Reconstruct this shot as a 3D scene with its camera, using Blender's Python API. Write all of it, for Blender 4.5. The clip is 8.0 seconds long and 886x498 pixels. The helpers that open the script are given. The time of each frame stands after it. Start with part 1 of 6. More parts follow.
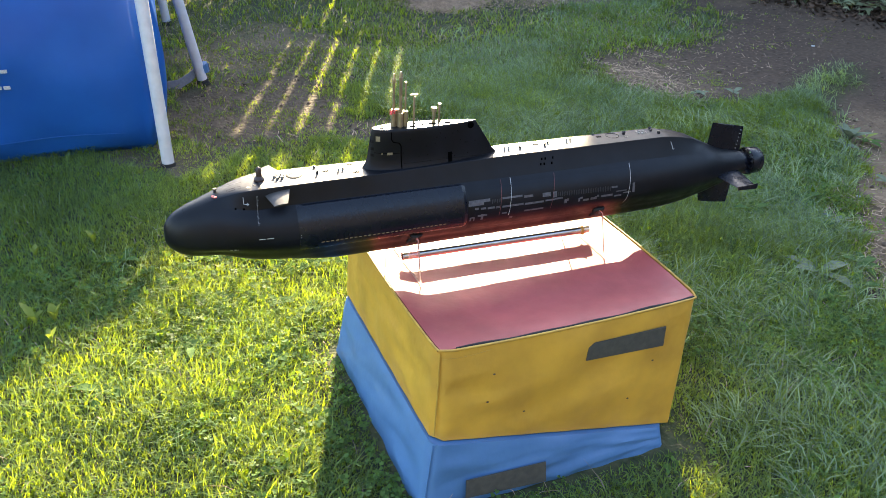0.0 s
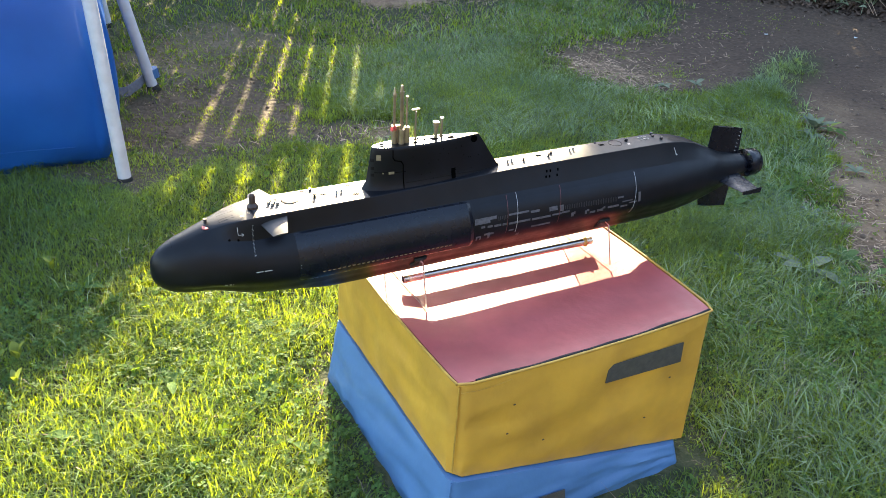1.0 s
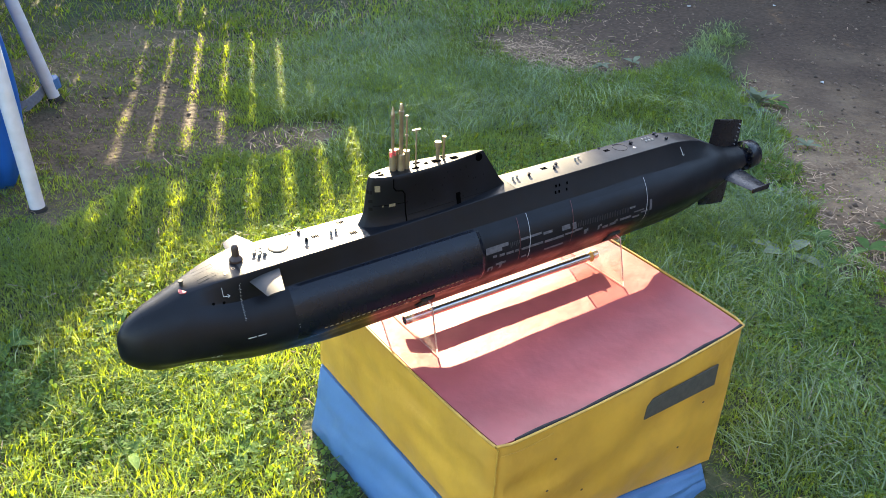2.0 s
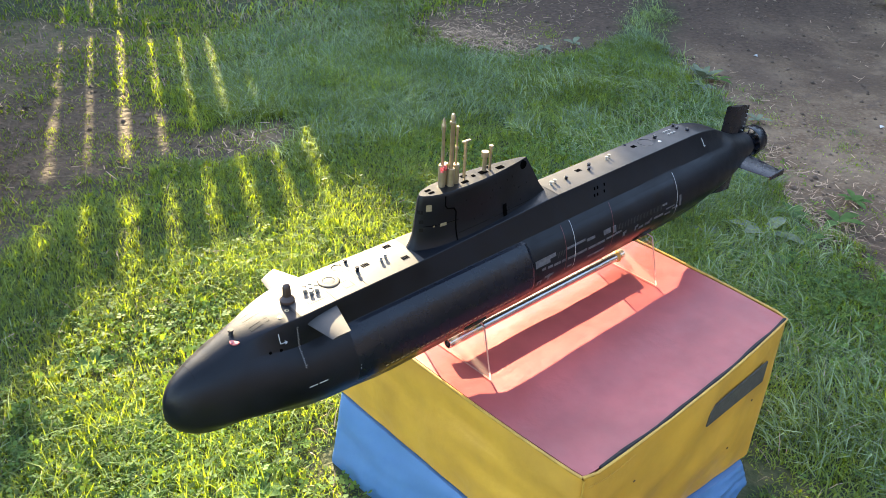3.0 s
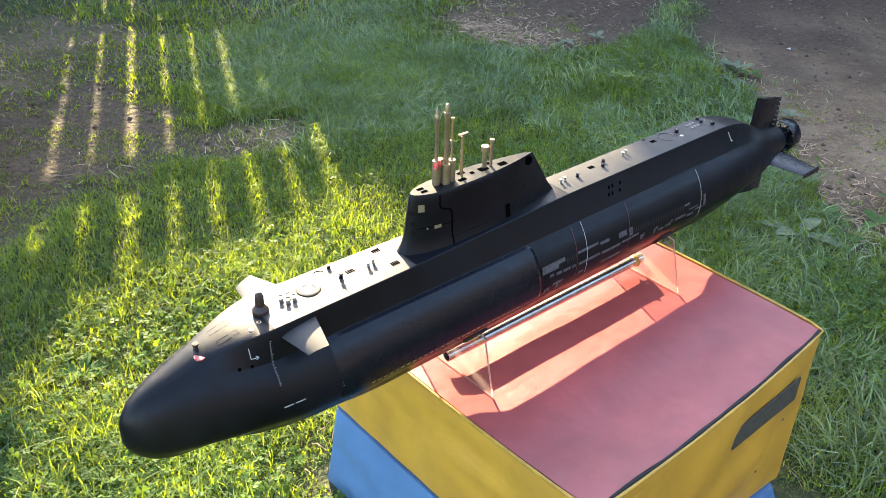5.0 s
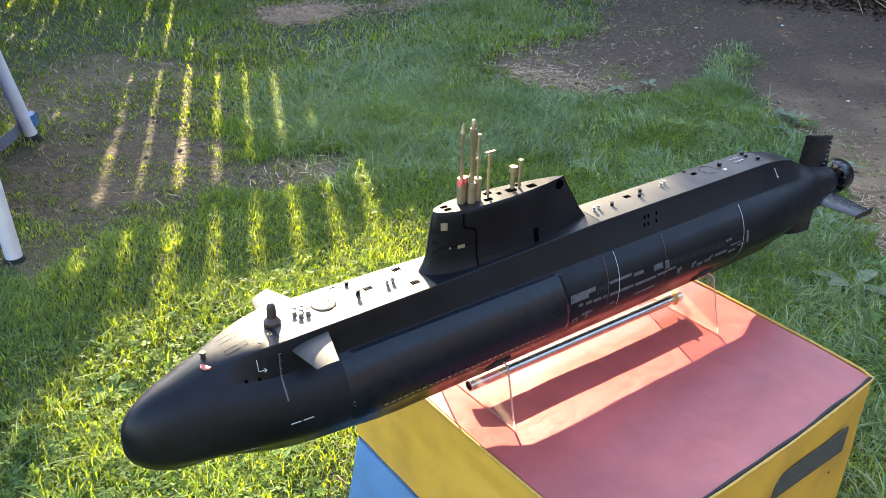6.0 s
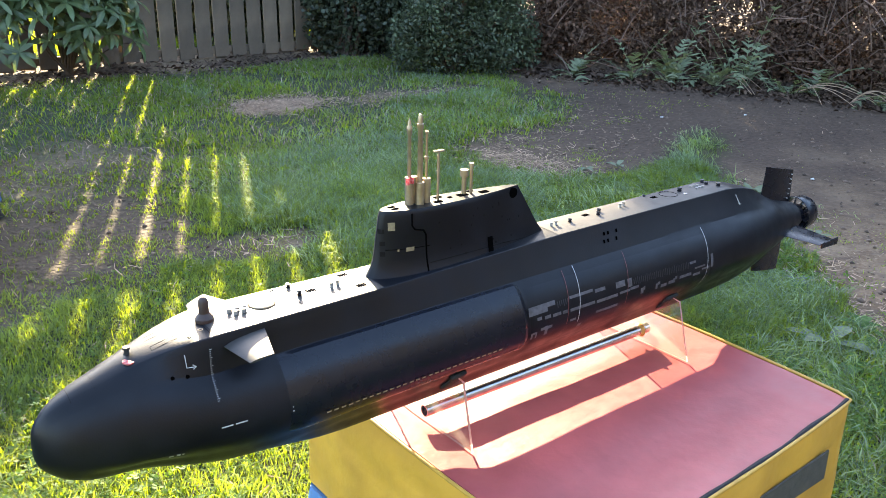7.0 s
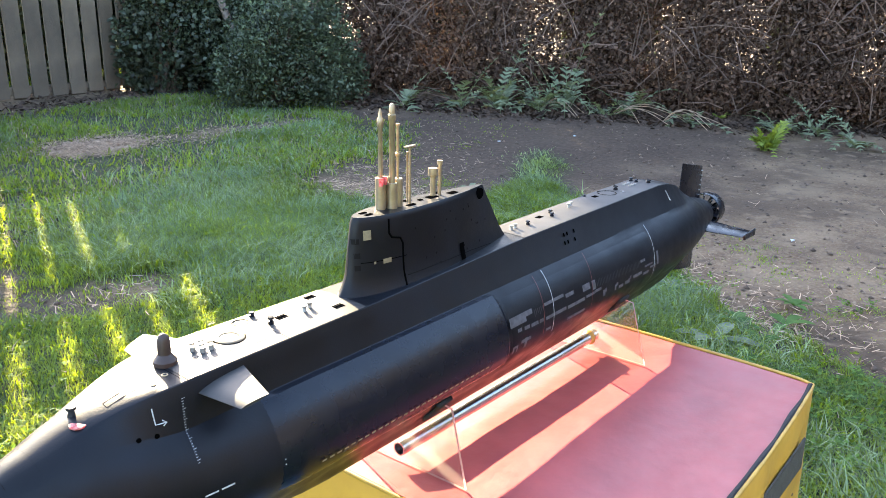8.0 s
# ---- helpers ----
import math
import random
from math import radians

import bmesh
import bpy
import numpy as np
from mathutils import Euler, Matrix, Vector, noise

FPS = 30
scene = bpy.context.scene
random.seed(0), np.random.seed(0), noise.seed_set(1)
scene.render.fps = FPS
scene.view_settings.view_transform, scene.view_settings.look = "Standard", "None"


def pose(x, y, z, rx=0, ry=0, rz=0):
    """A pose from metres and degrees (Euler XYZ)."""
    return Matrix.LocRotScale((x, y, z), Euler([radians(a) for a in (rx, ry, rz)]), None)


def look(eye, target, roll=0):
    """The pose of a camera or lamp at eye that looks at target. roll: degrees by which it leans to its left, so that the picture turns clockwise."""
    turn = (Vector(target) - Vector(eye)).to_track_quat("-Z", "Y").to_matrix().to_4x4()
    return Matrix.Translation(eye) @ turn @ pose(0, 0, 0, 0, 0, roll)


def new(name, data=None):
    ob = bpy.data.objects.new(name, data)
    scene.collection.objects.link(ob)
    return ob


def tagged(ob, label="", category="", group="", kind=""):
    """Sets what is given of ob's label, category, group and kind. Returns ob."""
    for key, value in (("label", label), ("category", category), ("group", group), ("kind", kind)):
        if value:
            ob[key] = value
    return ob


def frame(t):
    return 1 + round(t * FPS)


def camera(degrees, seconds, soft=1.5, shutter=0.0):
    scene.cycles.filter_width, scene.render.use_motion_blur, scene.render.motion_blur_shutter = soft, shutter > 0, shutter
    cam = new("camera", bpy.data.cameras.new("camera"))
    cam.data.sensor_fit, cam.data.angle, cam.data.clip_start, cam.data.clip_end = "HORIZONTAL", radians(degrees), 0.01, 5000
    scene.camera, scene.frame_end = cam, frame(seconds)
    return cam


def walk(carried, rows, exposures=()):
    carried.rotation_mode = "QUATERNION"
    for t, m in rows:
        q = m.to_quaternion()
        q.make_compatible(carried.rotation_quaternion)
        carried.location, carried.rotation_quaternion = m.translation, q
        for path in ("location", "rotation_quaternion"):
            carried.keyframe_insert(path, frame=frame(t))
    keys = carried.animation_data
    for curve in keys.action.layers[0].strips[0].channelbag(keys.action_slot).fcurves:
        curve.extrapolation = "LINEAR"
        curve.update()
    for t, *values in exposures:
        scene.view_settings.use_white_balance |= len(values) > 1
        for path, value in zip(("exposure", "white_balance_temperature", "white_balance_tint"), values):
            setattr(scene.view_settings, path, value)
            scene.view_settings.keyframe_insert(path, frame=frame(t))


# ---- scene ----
cam = camera(56.3, 8.0, 0.75)
PATH = [
    (0, (-0.847, -1.5, 1.37), (-0.135, 0.094, 0.394), 2.8),
    (0.5, (-0.911, -1.453, 1.383), (-0.142, 0.108, 0.397), 2.9),
    (1, (-0.919, -1.325, 1.371), (-0.082, 0.197, 0.379), 2.9),
    (1.5, (-0.931, -1.152, 1.362), (-0.012, 0.311, 0.354), 2.6),
    (2, (-0.963, -1.017, 1.348), (0.056, 0.363, 0.32), 2.4),
    (2.2, (-0.98, -0.954, 1.349), (0.076, 0.392, 0.313), 2.3),
    (3.3, (-1.093, -0.732, 1.331), (0.117, 0.452, 0.266), 2.5),
    (3.5, (-1.094, -0.73, 1.332), (0.119, 0.448, 0.263), 2.3),
    (4, (-1.087, -0.712, 1.311), (0.122, 0.465, 0.239), 2.1),
    (5.5, (-0.927, -0.716, 1.255), (0.169, 0.606, 0.23), 1.5),
    (6, (-0.926, -0.732, 1.22), (0.153, 0.656, 0.265), 1.5),
    (6.5, (-0.925, -0.755, 1.172), (0.171, 0.69, 0.331), 1.4),
    (7, (-0.899, -0.772, 1.066), (0.281, 0.68, 0.359), 1.2),
    (7.5, (-0.922, -0.664, 1.0), (0.447, 0.645, 0.357), 0.9),
    (8, (-0.958, -0.548, 0.98), (0.553, 0.613, 0.371), 1.1),
]
walk(cam, [(t, look(eye, target, roll)) for t, eye, target, roll in PATH], [(0.0, 2.85, 6600, 12), (3.5, 2.95, 6600, 12), (5.5, 2.9, 6600, 12), (6.5, 3.1, 6450, 13), (7.0, 3.15, 6450, 13), (8.0, 3.4, 6450, 13)])

# ---- world, sun ----
SUN_EL, SUN_TO = 19.1, (0.41, 0.91)          # height of the sun; where it stands, seen from the ground
world = bpy.data.worlds.new("world")
scene.world = world
world.use_nodes = True
wn = world.node_tree.nodes
sky = wn.new("ShaderNodeTexSky")
sky.sky_type, sky.sun_disc = "NISHITA", False
sky.sun_elevation, sky.sun_rotation = radians(SUN_EL), math.atan2(SUN_TO[0], SUN_TO[1])
sky.air_density, sky.dust_density, sky.ozone_density = 1.0, 1.5, 1.0
world.node_tree.links.new(sky.outputs[0], wn["Background"].inputs[0])
wn["Background"].inputs[1].default_value = 0.15
sun = new("sun", bpy.data.lights.new("sun", "SUN"))
sun.data.energy, sun.data.angle, sun.data.color = 5.2, radians(0.5), (1.0, 0.835, 0.53)
sun_dir = Vector((SUN_TO[0], SUN_TO[1], math.tan(radians(SUN_EL)) * math.hypot(*SUN_TO))).normalized()
sun.matrix_world = look(sun_dir * 30, (0, 0, 0))


# ---- materials ----
def material(name, base, rough=0.6, metal=0.0, second=None, scale=20.0, detail=6.0, bump=0.0, bump_scale=None, spread=(0.35, 0.65), spec=0.5,
             island=0.0, leafy=0.0, leaf_tint=None, random_by=None, big=0.0, big_scale=2.0, rough_var=0.0, coat=0.0):
    """A procedural surface: two colours mixed by noise, a coarse variation, relief, and light let through thin leaves."""
    m = bpy.data.materials.new(name)
    m.use_nodes = True
    t = m.node_tree
    n, l = t.nodes, t.links
    p = n["Principled BSDF"]
    p.inputs["Roughness"].default_value, p.inputs["Metallic"].default_value = rough, metal
    p.inputs["Specular IOR Level"].default_value = spec
    p.inputs["Coat Weight"].default_value, p.inputs["Coat Roughness"].default_value = coat, 0.47
    geo = n.new("ShaderNodeTexCoord")
    noise_node = n.new("ShaderNodeTexNoise")
    noise_node.inputs["Scale"].default_value, noise_node.inputs["Detail"].default_value = scale, detail
    l.new(geo.outputs["Object"], noise_node.inputs["Vector"])
    ramp = n.new("ShaderNodeMapRange")
    ramp.inputs[1].default_value, ramp.inputs[2].default_value = spread
    l.new(noise_node.outputs[0], ramp.inputs[0])
    mix = n.new("ShaderNodeMix")
    mix.data_type = "RGBA"
    mix.inputs[6].default_value = (*base, 1)
    mix.inputs[7].default_value = (*(second or [c * 0.8 for c in base]), 1)
    l.new(ramp.outputs[0], mix.inputs[0])
    col = mix.outputs[2]
    if island or big:
        hsv = n.new("ShaderNodeHueSaturation")
        if island:
            g = n.new("ShaderNodeNewGeometry") if random_by != "object" else n.new("ShaderNodeObjectInfo")
            r = n.new("ShaderNodeMapRange")
            r.inputs[3].default_value, r.inputs[4].default_value = 1 - island, 1 + island
            l.new(g.outputs["Random Per Island" if random_by != "object" else "Random"], r.inputs[0])
            l.new(r.outputs[0], hsv.inputs["Value"])
        if big:
            bn = n.new("ShaderNodeTexNoise")
            bn.inputs["Scale"].default_value, bn.inputs["Detail"].default_value = big_scale, 3
            l.new(geo.outputs["Object"], bn.inputs["Vector"])
            br = n.new("ShaderNodeMapRange")
            br.inputs[1].default_value, br.inputs[2].default_value = 0.3, 0.7
            br.inputs[3].default_value, br.inputs[4].default_value = 1 - big, 1 + big
            l.new(bn.outputs[0], br.inputs[0])
            hb = n.new("ShaderNodeHueSaturation")
            l.new(br.outputs[0], hb.inputs["Value"])
            l.new(col, hb.inputs["Color"])
            col = hb.outputs[0]
        l.new(col, hsv.inputs["Color"])
        col = hsv.outputs[0]
    l.new(col, p.inputs["Base Color"])
    if rough_var:
        rn = n.new("ShaderNodeTexNoise")
        rn.inputs["Scale"].default_value, rn.inputs["Detail"].default_value = 38, 6
        l.new(geo.outputs["Object"], rn.inputs["Vector"])
        rr = n.new("ShaderNodeMapRange")
        rr.inputs[1].default_value, rr.inputs[2].default_value = 0.3, 0.7
        rr.inputs[3].default_value, rr.inputs[4].default_value = rough - rough_var, rough + rough_var
        l.new(rn.outputs[0], rr.inputs[0])
        l.new(rr.outputs[0], p.inputs["Roughness"])
    if bump:
        b = n.new("ShaderNodeBump")
        b.inputs["Strength"].default_value = bump
        b.inputs["Distance"].default_value = 0.01
        bn2 = n.new("ShaderNodeTexNoise")
        bn2.inputs["Scale"].default_value, bn2.inputs["Detail"].default_value = bump_scale or scale * 3, 4
        l.new(geo.outputs["Object"], bn2.inputs["Vector"])
        l.new(bn2.outputs[0], b.inputs["Height"])
        l.new(b.outputs[0], p.inputs["Normal"])
    if leafy:
        tr = n.new("ShaderNodeBsdfTranslucent")
        if leaf_tint:
            tint = n.new("ShaderNodeMix")
            tint.data_type, tint.blend_type = "RGBA", "MULTIPLY"
            tint.inputs[0].default_value = 1
            l.new(col, tint.inputs[6])
            tint.inputs[7].default_value = (*leaf_tint, 1)
            l.new(tint.outputs[2], tr.inputs[0])
        else:
            l.new(col, tr.inputs[0])
        sh = n.new("ShaderNodeMixShader")
        sh.inputs[0].default_value = leafy
        l.new(p.outputs[0], sh.inputs[1])
        l.new(tr.outputs[0], sh.inputs[2])
        l.new(sh.outputs[0], n["Material Output"].inputs[0])
    return m


HULL = material("hull_black", (0.0060, 0.0067, 0.0095), 0.40, second=(0.0045, 0.0046, 0.006), scale=14, bump=0.04, bump_scale=500, spec=0.22, big=0.3, big_scale=9, rough_var=0.08)
HULL2 = material("hull_black_panel", (0.0060, 0.0075, 0.0135), 0.27, second=(0.0042, 0.0053, 0.009), scale=18, bump=0.04, bump_scale=500, spec=0.32, big=0.3, big_scale=9, rough_var=0.07)
DARK = material("dark_slot", (0.002, 0.002, 0.002), 1.0, spec=0.0)
SEAM = material("panel_line", (0.010, 0.009, 0.008), 0.9, spec=0.1)
DECKPLATE = material("dusty_deck", (0.046, 0.043, 0.041), 0.47, second=(0.033, 0.031, 0.030), scale=30, bump=0.02, bump_scale=300, spec=0.30, rough_var=0.03)
PALEMETAL = material("dull_pale_metal", (0.34, 0.33, 0.30), 0.55, 0.4, second=(0.24, 0.23, 0.21), scale=200)
BRASS = material("brass", (0.42, 0.325, 0.20), 0.42, 0.75, second=(0.32, 0.245, 0.15), scale=90, bump=0.05)
STEEL = material("brushed_steel", (0.5, 0.5, 0.5), 0.26, 1.0, second=(0.4, 0.4, 0.41), scale=60, bump=0.03)
TAN = material("tan_paint", (0.20, 0.155, 0.105), 0.6, second=(0.14, 0.108, 0.072), scale=150, spec=0.25)
AMBER = material("amber_rubber", (0.55, 0.28, 0.06), 0.5)
GREY = material("grey_marking", (0.085, 0.081, 0.088), 0.55, second=(0.042, 0.040, 0.043), scale=120, spread=(0.42, 0.7))
FAINT = material("faint_marking", (0.024, 0.0235, 0.026), 0.55, second=(0.014, 0.014, 0.0155), scale=120)
WHITE = material("white_marking", (0.50, 0.50, 0.49), 0.6, second=(0.34, 0.34, 0.33), scale=200)
DASH = material("dash_paint", (0.30, 0.22, 0.12), 0.6, second=(0.2, 0.15, 0.08), scale=200)
CREAM = material("cream_marking", (0.24, 0.19, 0.10), 0.6, second=(0.16, 0.12, 0.07), scale=200)
REDMARK = material("red_marking", (0.16, 0.045, 0.04), 0.6, second=(0.10, 0.03, 0.028), scale=200)
REDCLOTH = material("red_cloth", (0.6, 0.05, 0.05), 0.6, second=(0.7, 0.3, 0.28), scale=300, leafy=0.35)
BROWNCAP = material("brown_plastic", (0.05, 0.024, 0.016), 0.5, second=(0.035, 0.018, 0.012), scale=60)
RUBBER = material("black_rubber", (0.012, 0.012, 0.012), 0.75, bump=0.2, bump_scale=300)
YELLOW = material("yellow_vinyl", (0.70, 0.375, 0.05), 0.45, second=(0.55, 0.29, 0.045), scale=9, bump=0.22, bump_scale=22, big=0.10, big_scale=4)
YELLOWTRIM = material("yellow_piping", (0.58, 0.33, 0.05), 0.5, second=(0.42, 0.23, 0.04), scale=40)
RED = material("red_vinyl", (0.41, 0.074, 0.068), 0.45, coat=0.12, second=(0.33, 0.056, 0.052), scale=13, bump=0.10, bump_scale=45, big=0.13, big_scale=5, rough_var=0.05, spec=0.6)
BLUE = material("blue_vinyl", (0.092, 0.212, 0.42), 0.45, second=(0.075, 0.178, 0.36), scale=9, bump=0.16, bump_scale=20, big=0.09, big_scale=4)
PATCH = material("grey_hook_tape", (0.085, 0.078, 0.062), 0.85, second=(0.06, 0.055, 0.045), scale=60, bump=0.2, bump_scale=700)
POOL = material("pool_blue_vinyl", (0.014, 0.12, 0.46), 0.38, second=(0.011, 0.095, 0.39), scale=4, bump=0.12, bump_scale=9, big=0.08, big_scale=3, leafy=0.25)
PAINT = material("white_paint", (0.54, 0.55, 0.59), 0.35, second=(0.47, 0.48, 0.51), scale=30)
STRAP = material("grey_webbing", (0.16, 0.17, 0.2), 0.8, second=(0.12, 0.12, 0.15), scale=90)
FENCE = material("weathered_fence_wood", (0.18, 0.132, 0.085), 0.88, second=(0.10, 0.075, 0.05), scale=6, bump=0.3, bump_scale=60, island=0.22, random_by="object", big=0.2, big_scale=3)
BARK = material("bark", (0.12, 0.08, 0.055), 0.9, second=(0.07, 0.05, 0.035), scale=30, bump=0.5, bump_scale=60)
PALEBARK = material("pale_bark", (0.24, 0.19, 0.15), 0.9, second=(0.13, 0.10, 0.08), scale=25, bump=0.5, bump_scale=70)
TWIG = material("dry_twigs", (0.19, 0.12, 0.085), 0.85, second=(0.12, 0.075, 0.055), scale=8, island=0.35)
GRASS = material("grass_blades", (0.164, 0.248, 0.142), 0.6, second=(0.124, 0.196, 0.112), scale=3.0, island=0.42, leafy=0.68, leaf_tint=(2.36, 1.92, 0.03), spec=0.10, big=0.2, big_scale=1.6)
LONGGRASS = material("long_grass_blades", (0.285, 0.365, 0.21), 0.6, second=(0.185, 0.262, 0.14), scale=4.0, island=0.55, leafy=0.45, leaf_tint=(1.5, 1.35, 0.2), spec=0.2)
DRYGRASS = material("dry_straw", (0.54, 0.38, 0.25), 0.8, second=(0.36, 0.25, 0.165), scale=15, island=0.4, leafy=0.25)
CLOVER = material("clover_leaves", (0.125, 0.22, 0.076), 0.6, second=(0.095, 0.17, 0.056), scale=6, island=0.45, leafy=0.60, leaf_tint=(1.9, 1.65, 0.12), spec=0.12)
WEED = material("broad_weed_leaf", (0.135, 0.225, 0.075), 0.75, spec=0.06, second=(0.09, 0.165, 0.05), scale=20, island=0.3, leafy=0.4, leaf_tint=(1.3, 1.2, 0.5), bump=0.2, bump_scale=120)
PALEWEED = material("pale_dead_leaf", (0.20, 0.23, 0.15), 0.7, spec=0.15, second=(0.14, 0.17, 0.10), scale=40, leafy=0.2, bump=0.2)
RHODO = material("rhododendron_leaf", (0.125, 0.17, 0.075), 0.36, second=(0.085, 0.125, 0.052), scale=9, island=0.35, leafy=0.3, leaf_tint=(1.3, 1.25, 0.5))
IVY = material("ivy_leaf", (0.058, 0.078, 0.038), 0.5, second=(0.042, 0.048, 0.026), scale=4, island=0.45, leafy=0.25)
EVERGREEN = material("evergreen_leaf", (0.085, 0.112, 0.052), 0.5, second=(0.055, 0.068, 0.034), scale=5, island=0.45, leafy=0.25)
DEADLEAF = material("dead_bramble_leaf", (0.165, 0.100, 0.068), 0.85, second=(0.095, 0.060, 0.042), scale=3, island=0.5, leafy=0.15, spec=0.15)
YELLOWWEED = material("yellow_green_leaf", (0.26, 0.32, 0.06), 0.6, second=(0.19, 0.26, 0.045), scale=20, island=0.3, leafy=0.45, leaf_tint=(1.3, 1.2, 0.4))
FERN = material("fern_leaf", (0.225, 0.255, 0.15), 0.6, second=(0.15, 0.18, 0.10), scale=6, island=0.35, leafy=0.35, leaf_tint=(1.2, 1.15, 0.5))
LITTER = material("pale_litter", (0.6, 0.62, 0.62), 0.7)


def acrylic():
    """Clear sheet a few millimetres thick: lets light straight through, mirrors at a slant, and is a little dusty."""
    m = bpy.data.materials.new("clear_acrylic")
    m.use_nodes = True
    n, l = m.node_tree.nodes, m.node_tree.links
    clear, gloss, dust = n.new("ShaderNodeBsdfTransparent"), n.new("ShaderNodeBsdfGlossy"), n.new("ShaderNodeBsdfTranslucent")
    clear.inputs[0].default_value = (0.95, 0.92, 0.90, 1)
    gloss.inputs["Roughness"].default_value = 0.04
    dust.inputs[0].default_value = (0.75, 0.70, 0.66, 1)
    lw = n.new("ShaderNodeLayerWeight")
    pw = n.new("ShaderNodeMath")
    pw.operation = "POWER"
    pw.inputs[1].default_value = 4.0
    fr = n.new("ShaderNodeMapRange")
    fr.inputs[3].default_value, fr.inputs[4].default_value = 0.04, 0.8
    l.new(lw.outputs["Facing"], pw.inputs[0])
    l.new(pw.outputs[0], fr.inputs[0])
    a, c = n.new("ShaderNodeMixShader"), n.new("ShaderNodeMixShader")
    a.inputs[0].default_value = 0.055
    l.new(clear.outputs[0], a.inputs[1])
    l.new(dust.outputs[0], a.inputs[2])
    l.new(fr.outputs[0], c.inputs[0])
    l.new(a.outputs[0], c.inputs[1])
    l.new(gloss.outputs[0], c.inputs[2])
    l.new(c.outputs[0], n["Material Output"].inputs[0])
    return m


ACRYLIC = acrylic()
SAWN = material("sawn_acrylic_edge", (0.62, 0.44, 0.38), 0.5, second=(0.5, 0.34, 0.3), scale=200, leafy=0.6)


def ground_material():
    """Thatch under the lawn, bare soil and scattered dry bits, told apart by the sheet's own 'soil' layer."""
    m = bpy.data.materials.new("garden_soil")
    m.use_nodes = True
    t = m.node_tree
    n, l = t.nodes, t.links
    p = n["Principled BSDF"]
    p.inputs["Roughness"].default_value = 0.92
    p.inputs["Specular IOR Level"].default_value = 0.25
    tc = n.new("ShaderNodeTexCoord")
    at = n.new("ShaderNodeAttribute")
    at.attribute_name = "soil"

    def tex(scale, detail, a, b):
        x = n.new("ShaderNodeTexNoise")
        x.inputs["Scale"].default_value, x.inputs["Detail"].default_value = scale, detail
        l.new(tc.outputs["Object"], x.inputs["Vector"])
        r = n.new("ShaderNodeMapRange")
        r.inputs[1].default_value, r.inputs[2].default_value = a, b
        l.new(x.outputs[0], r.inputs[0])
        return r.outputs[0]

    def mix(f, a, b):
        x = n.new("ShaderNodeMix")
        x.data_type = "RGBA"
        l.new(f, x.inputs[0])
        for i, c in ((6, a), (7, b)):
            if isinstance(c, tuple):
                x.inputs[i].default_value = (*c, 1)
            else:
                l.new(c, x.inputs[i])
        return x.outputs[2]

    thatch = mix(tex(38, 8, 0.35, 0.65), (0.036, 0.047, 0.018), (0.076, 0.074, 0.034))
    soil = mix(tex(5, 8, 0.35, 0.65), (0.140, 0.090, 0.053), (0.220, 0.148, 0.088))
    soil = mix(tex(70, 6, 0.5, 0.72), soil, (0.29, 0.205, 0.128))
    soil = mix(tex(160, 3, 0.58, 0.74), soil, (0.13, 0.095, 0.072))
    soil = mix(tex(2.6, 7, 0.52, 0.66), soil, (0.250, 0.175, 0.110))
    soil = mix(tex(1.1, 6, 0.44, 0.64), soil, (0.080, 0.053, 0.033))
    soil = mix(tex(9, 7, 0.54, 0.68), soil, (0.215, 0.148, 0.092))
    soil = mix(tex(17, 8, 0.54, 0.78), soil, (0.105, 0.074, 0.054))
    # Darker soil by mask; the mask's left patch is painted pool shade
    dark_layer = n.new("ShaderNodeAttribute")
    dark_layer.attribute_name = "soil_dark"
    soil = mix(dark_layer.outputs["Fac"], soil, mix(tex(40, 7, 0.35, 0.7), (0.046, 0.030, 0.021), (0.105, 0.070, 0.049)))
    l.new(mix(at.outputs["Fac"], thatch, soil), p.inputs["Base Color"])
    b = n.new("ShaderNodeBump")
    b.inputs["Strength"].default_value, b.inputs["Distance"].default_value = 0.9, 0.018
    h = n.new("ShaderNodeTexNoise")
    h.inputs["Scale"].default_value, h.inputs["Detail"].default_value = 45, 8
    l.new(tc.outputs["Object"], h.inputs["Vector"])
    l.new(h.outputs[0], b.inputs["Height"])
    l.new(b.outputs[0], p.inputs["Normal"])
    return m


SOIL = ground_material()
rng = np.random.default_rng(7)


# ---- small builders ----
def mesh_of(name, bm, mat, smooth=False, angle=None):
    me = bpy.data.meshes.new(name)
    bmesh.ops.recalc_face_normals(bm, faces=bm.faces)
    bm.to_mesh(me)
    bm.free()
    me.materials.append(mat)
    if smooth or angle is not None:
        me.polygons.foreach_set("use_smooth", [True] * len(me.polygons))
        if angle is not None:
            me.set_sharp_from_angle(angle=radians(angle))
    return me


def part(name, bm, mat, parent, label="", smooth=False, angle=None, m=None):
    """Links a bmesh as one mesh object under a thing or a part."""
    ob = new(name, mesh_of(name, bm, mat, smooth, angle))
    ob.parent = parent
    if m is not None:
        ob.matrix_local = m
    if label:
        tagged(ob, label)
    return ob


def thing(name, at, label, category, group="", kind="", m=None):
    ob = new(name)
    ob.empty_display_size = 0.05
    ob.matrix_world = m if m is not None else Matrix.Translation(at)
    return tagged(ob, label, category, group, kind)


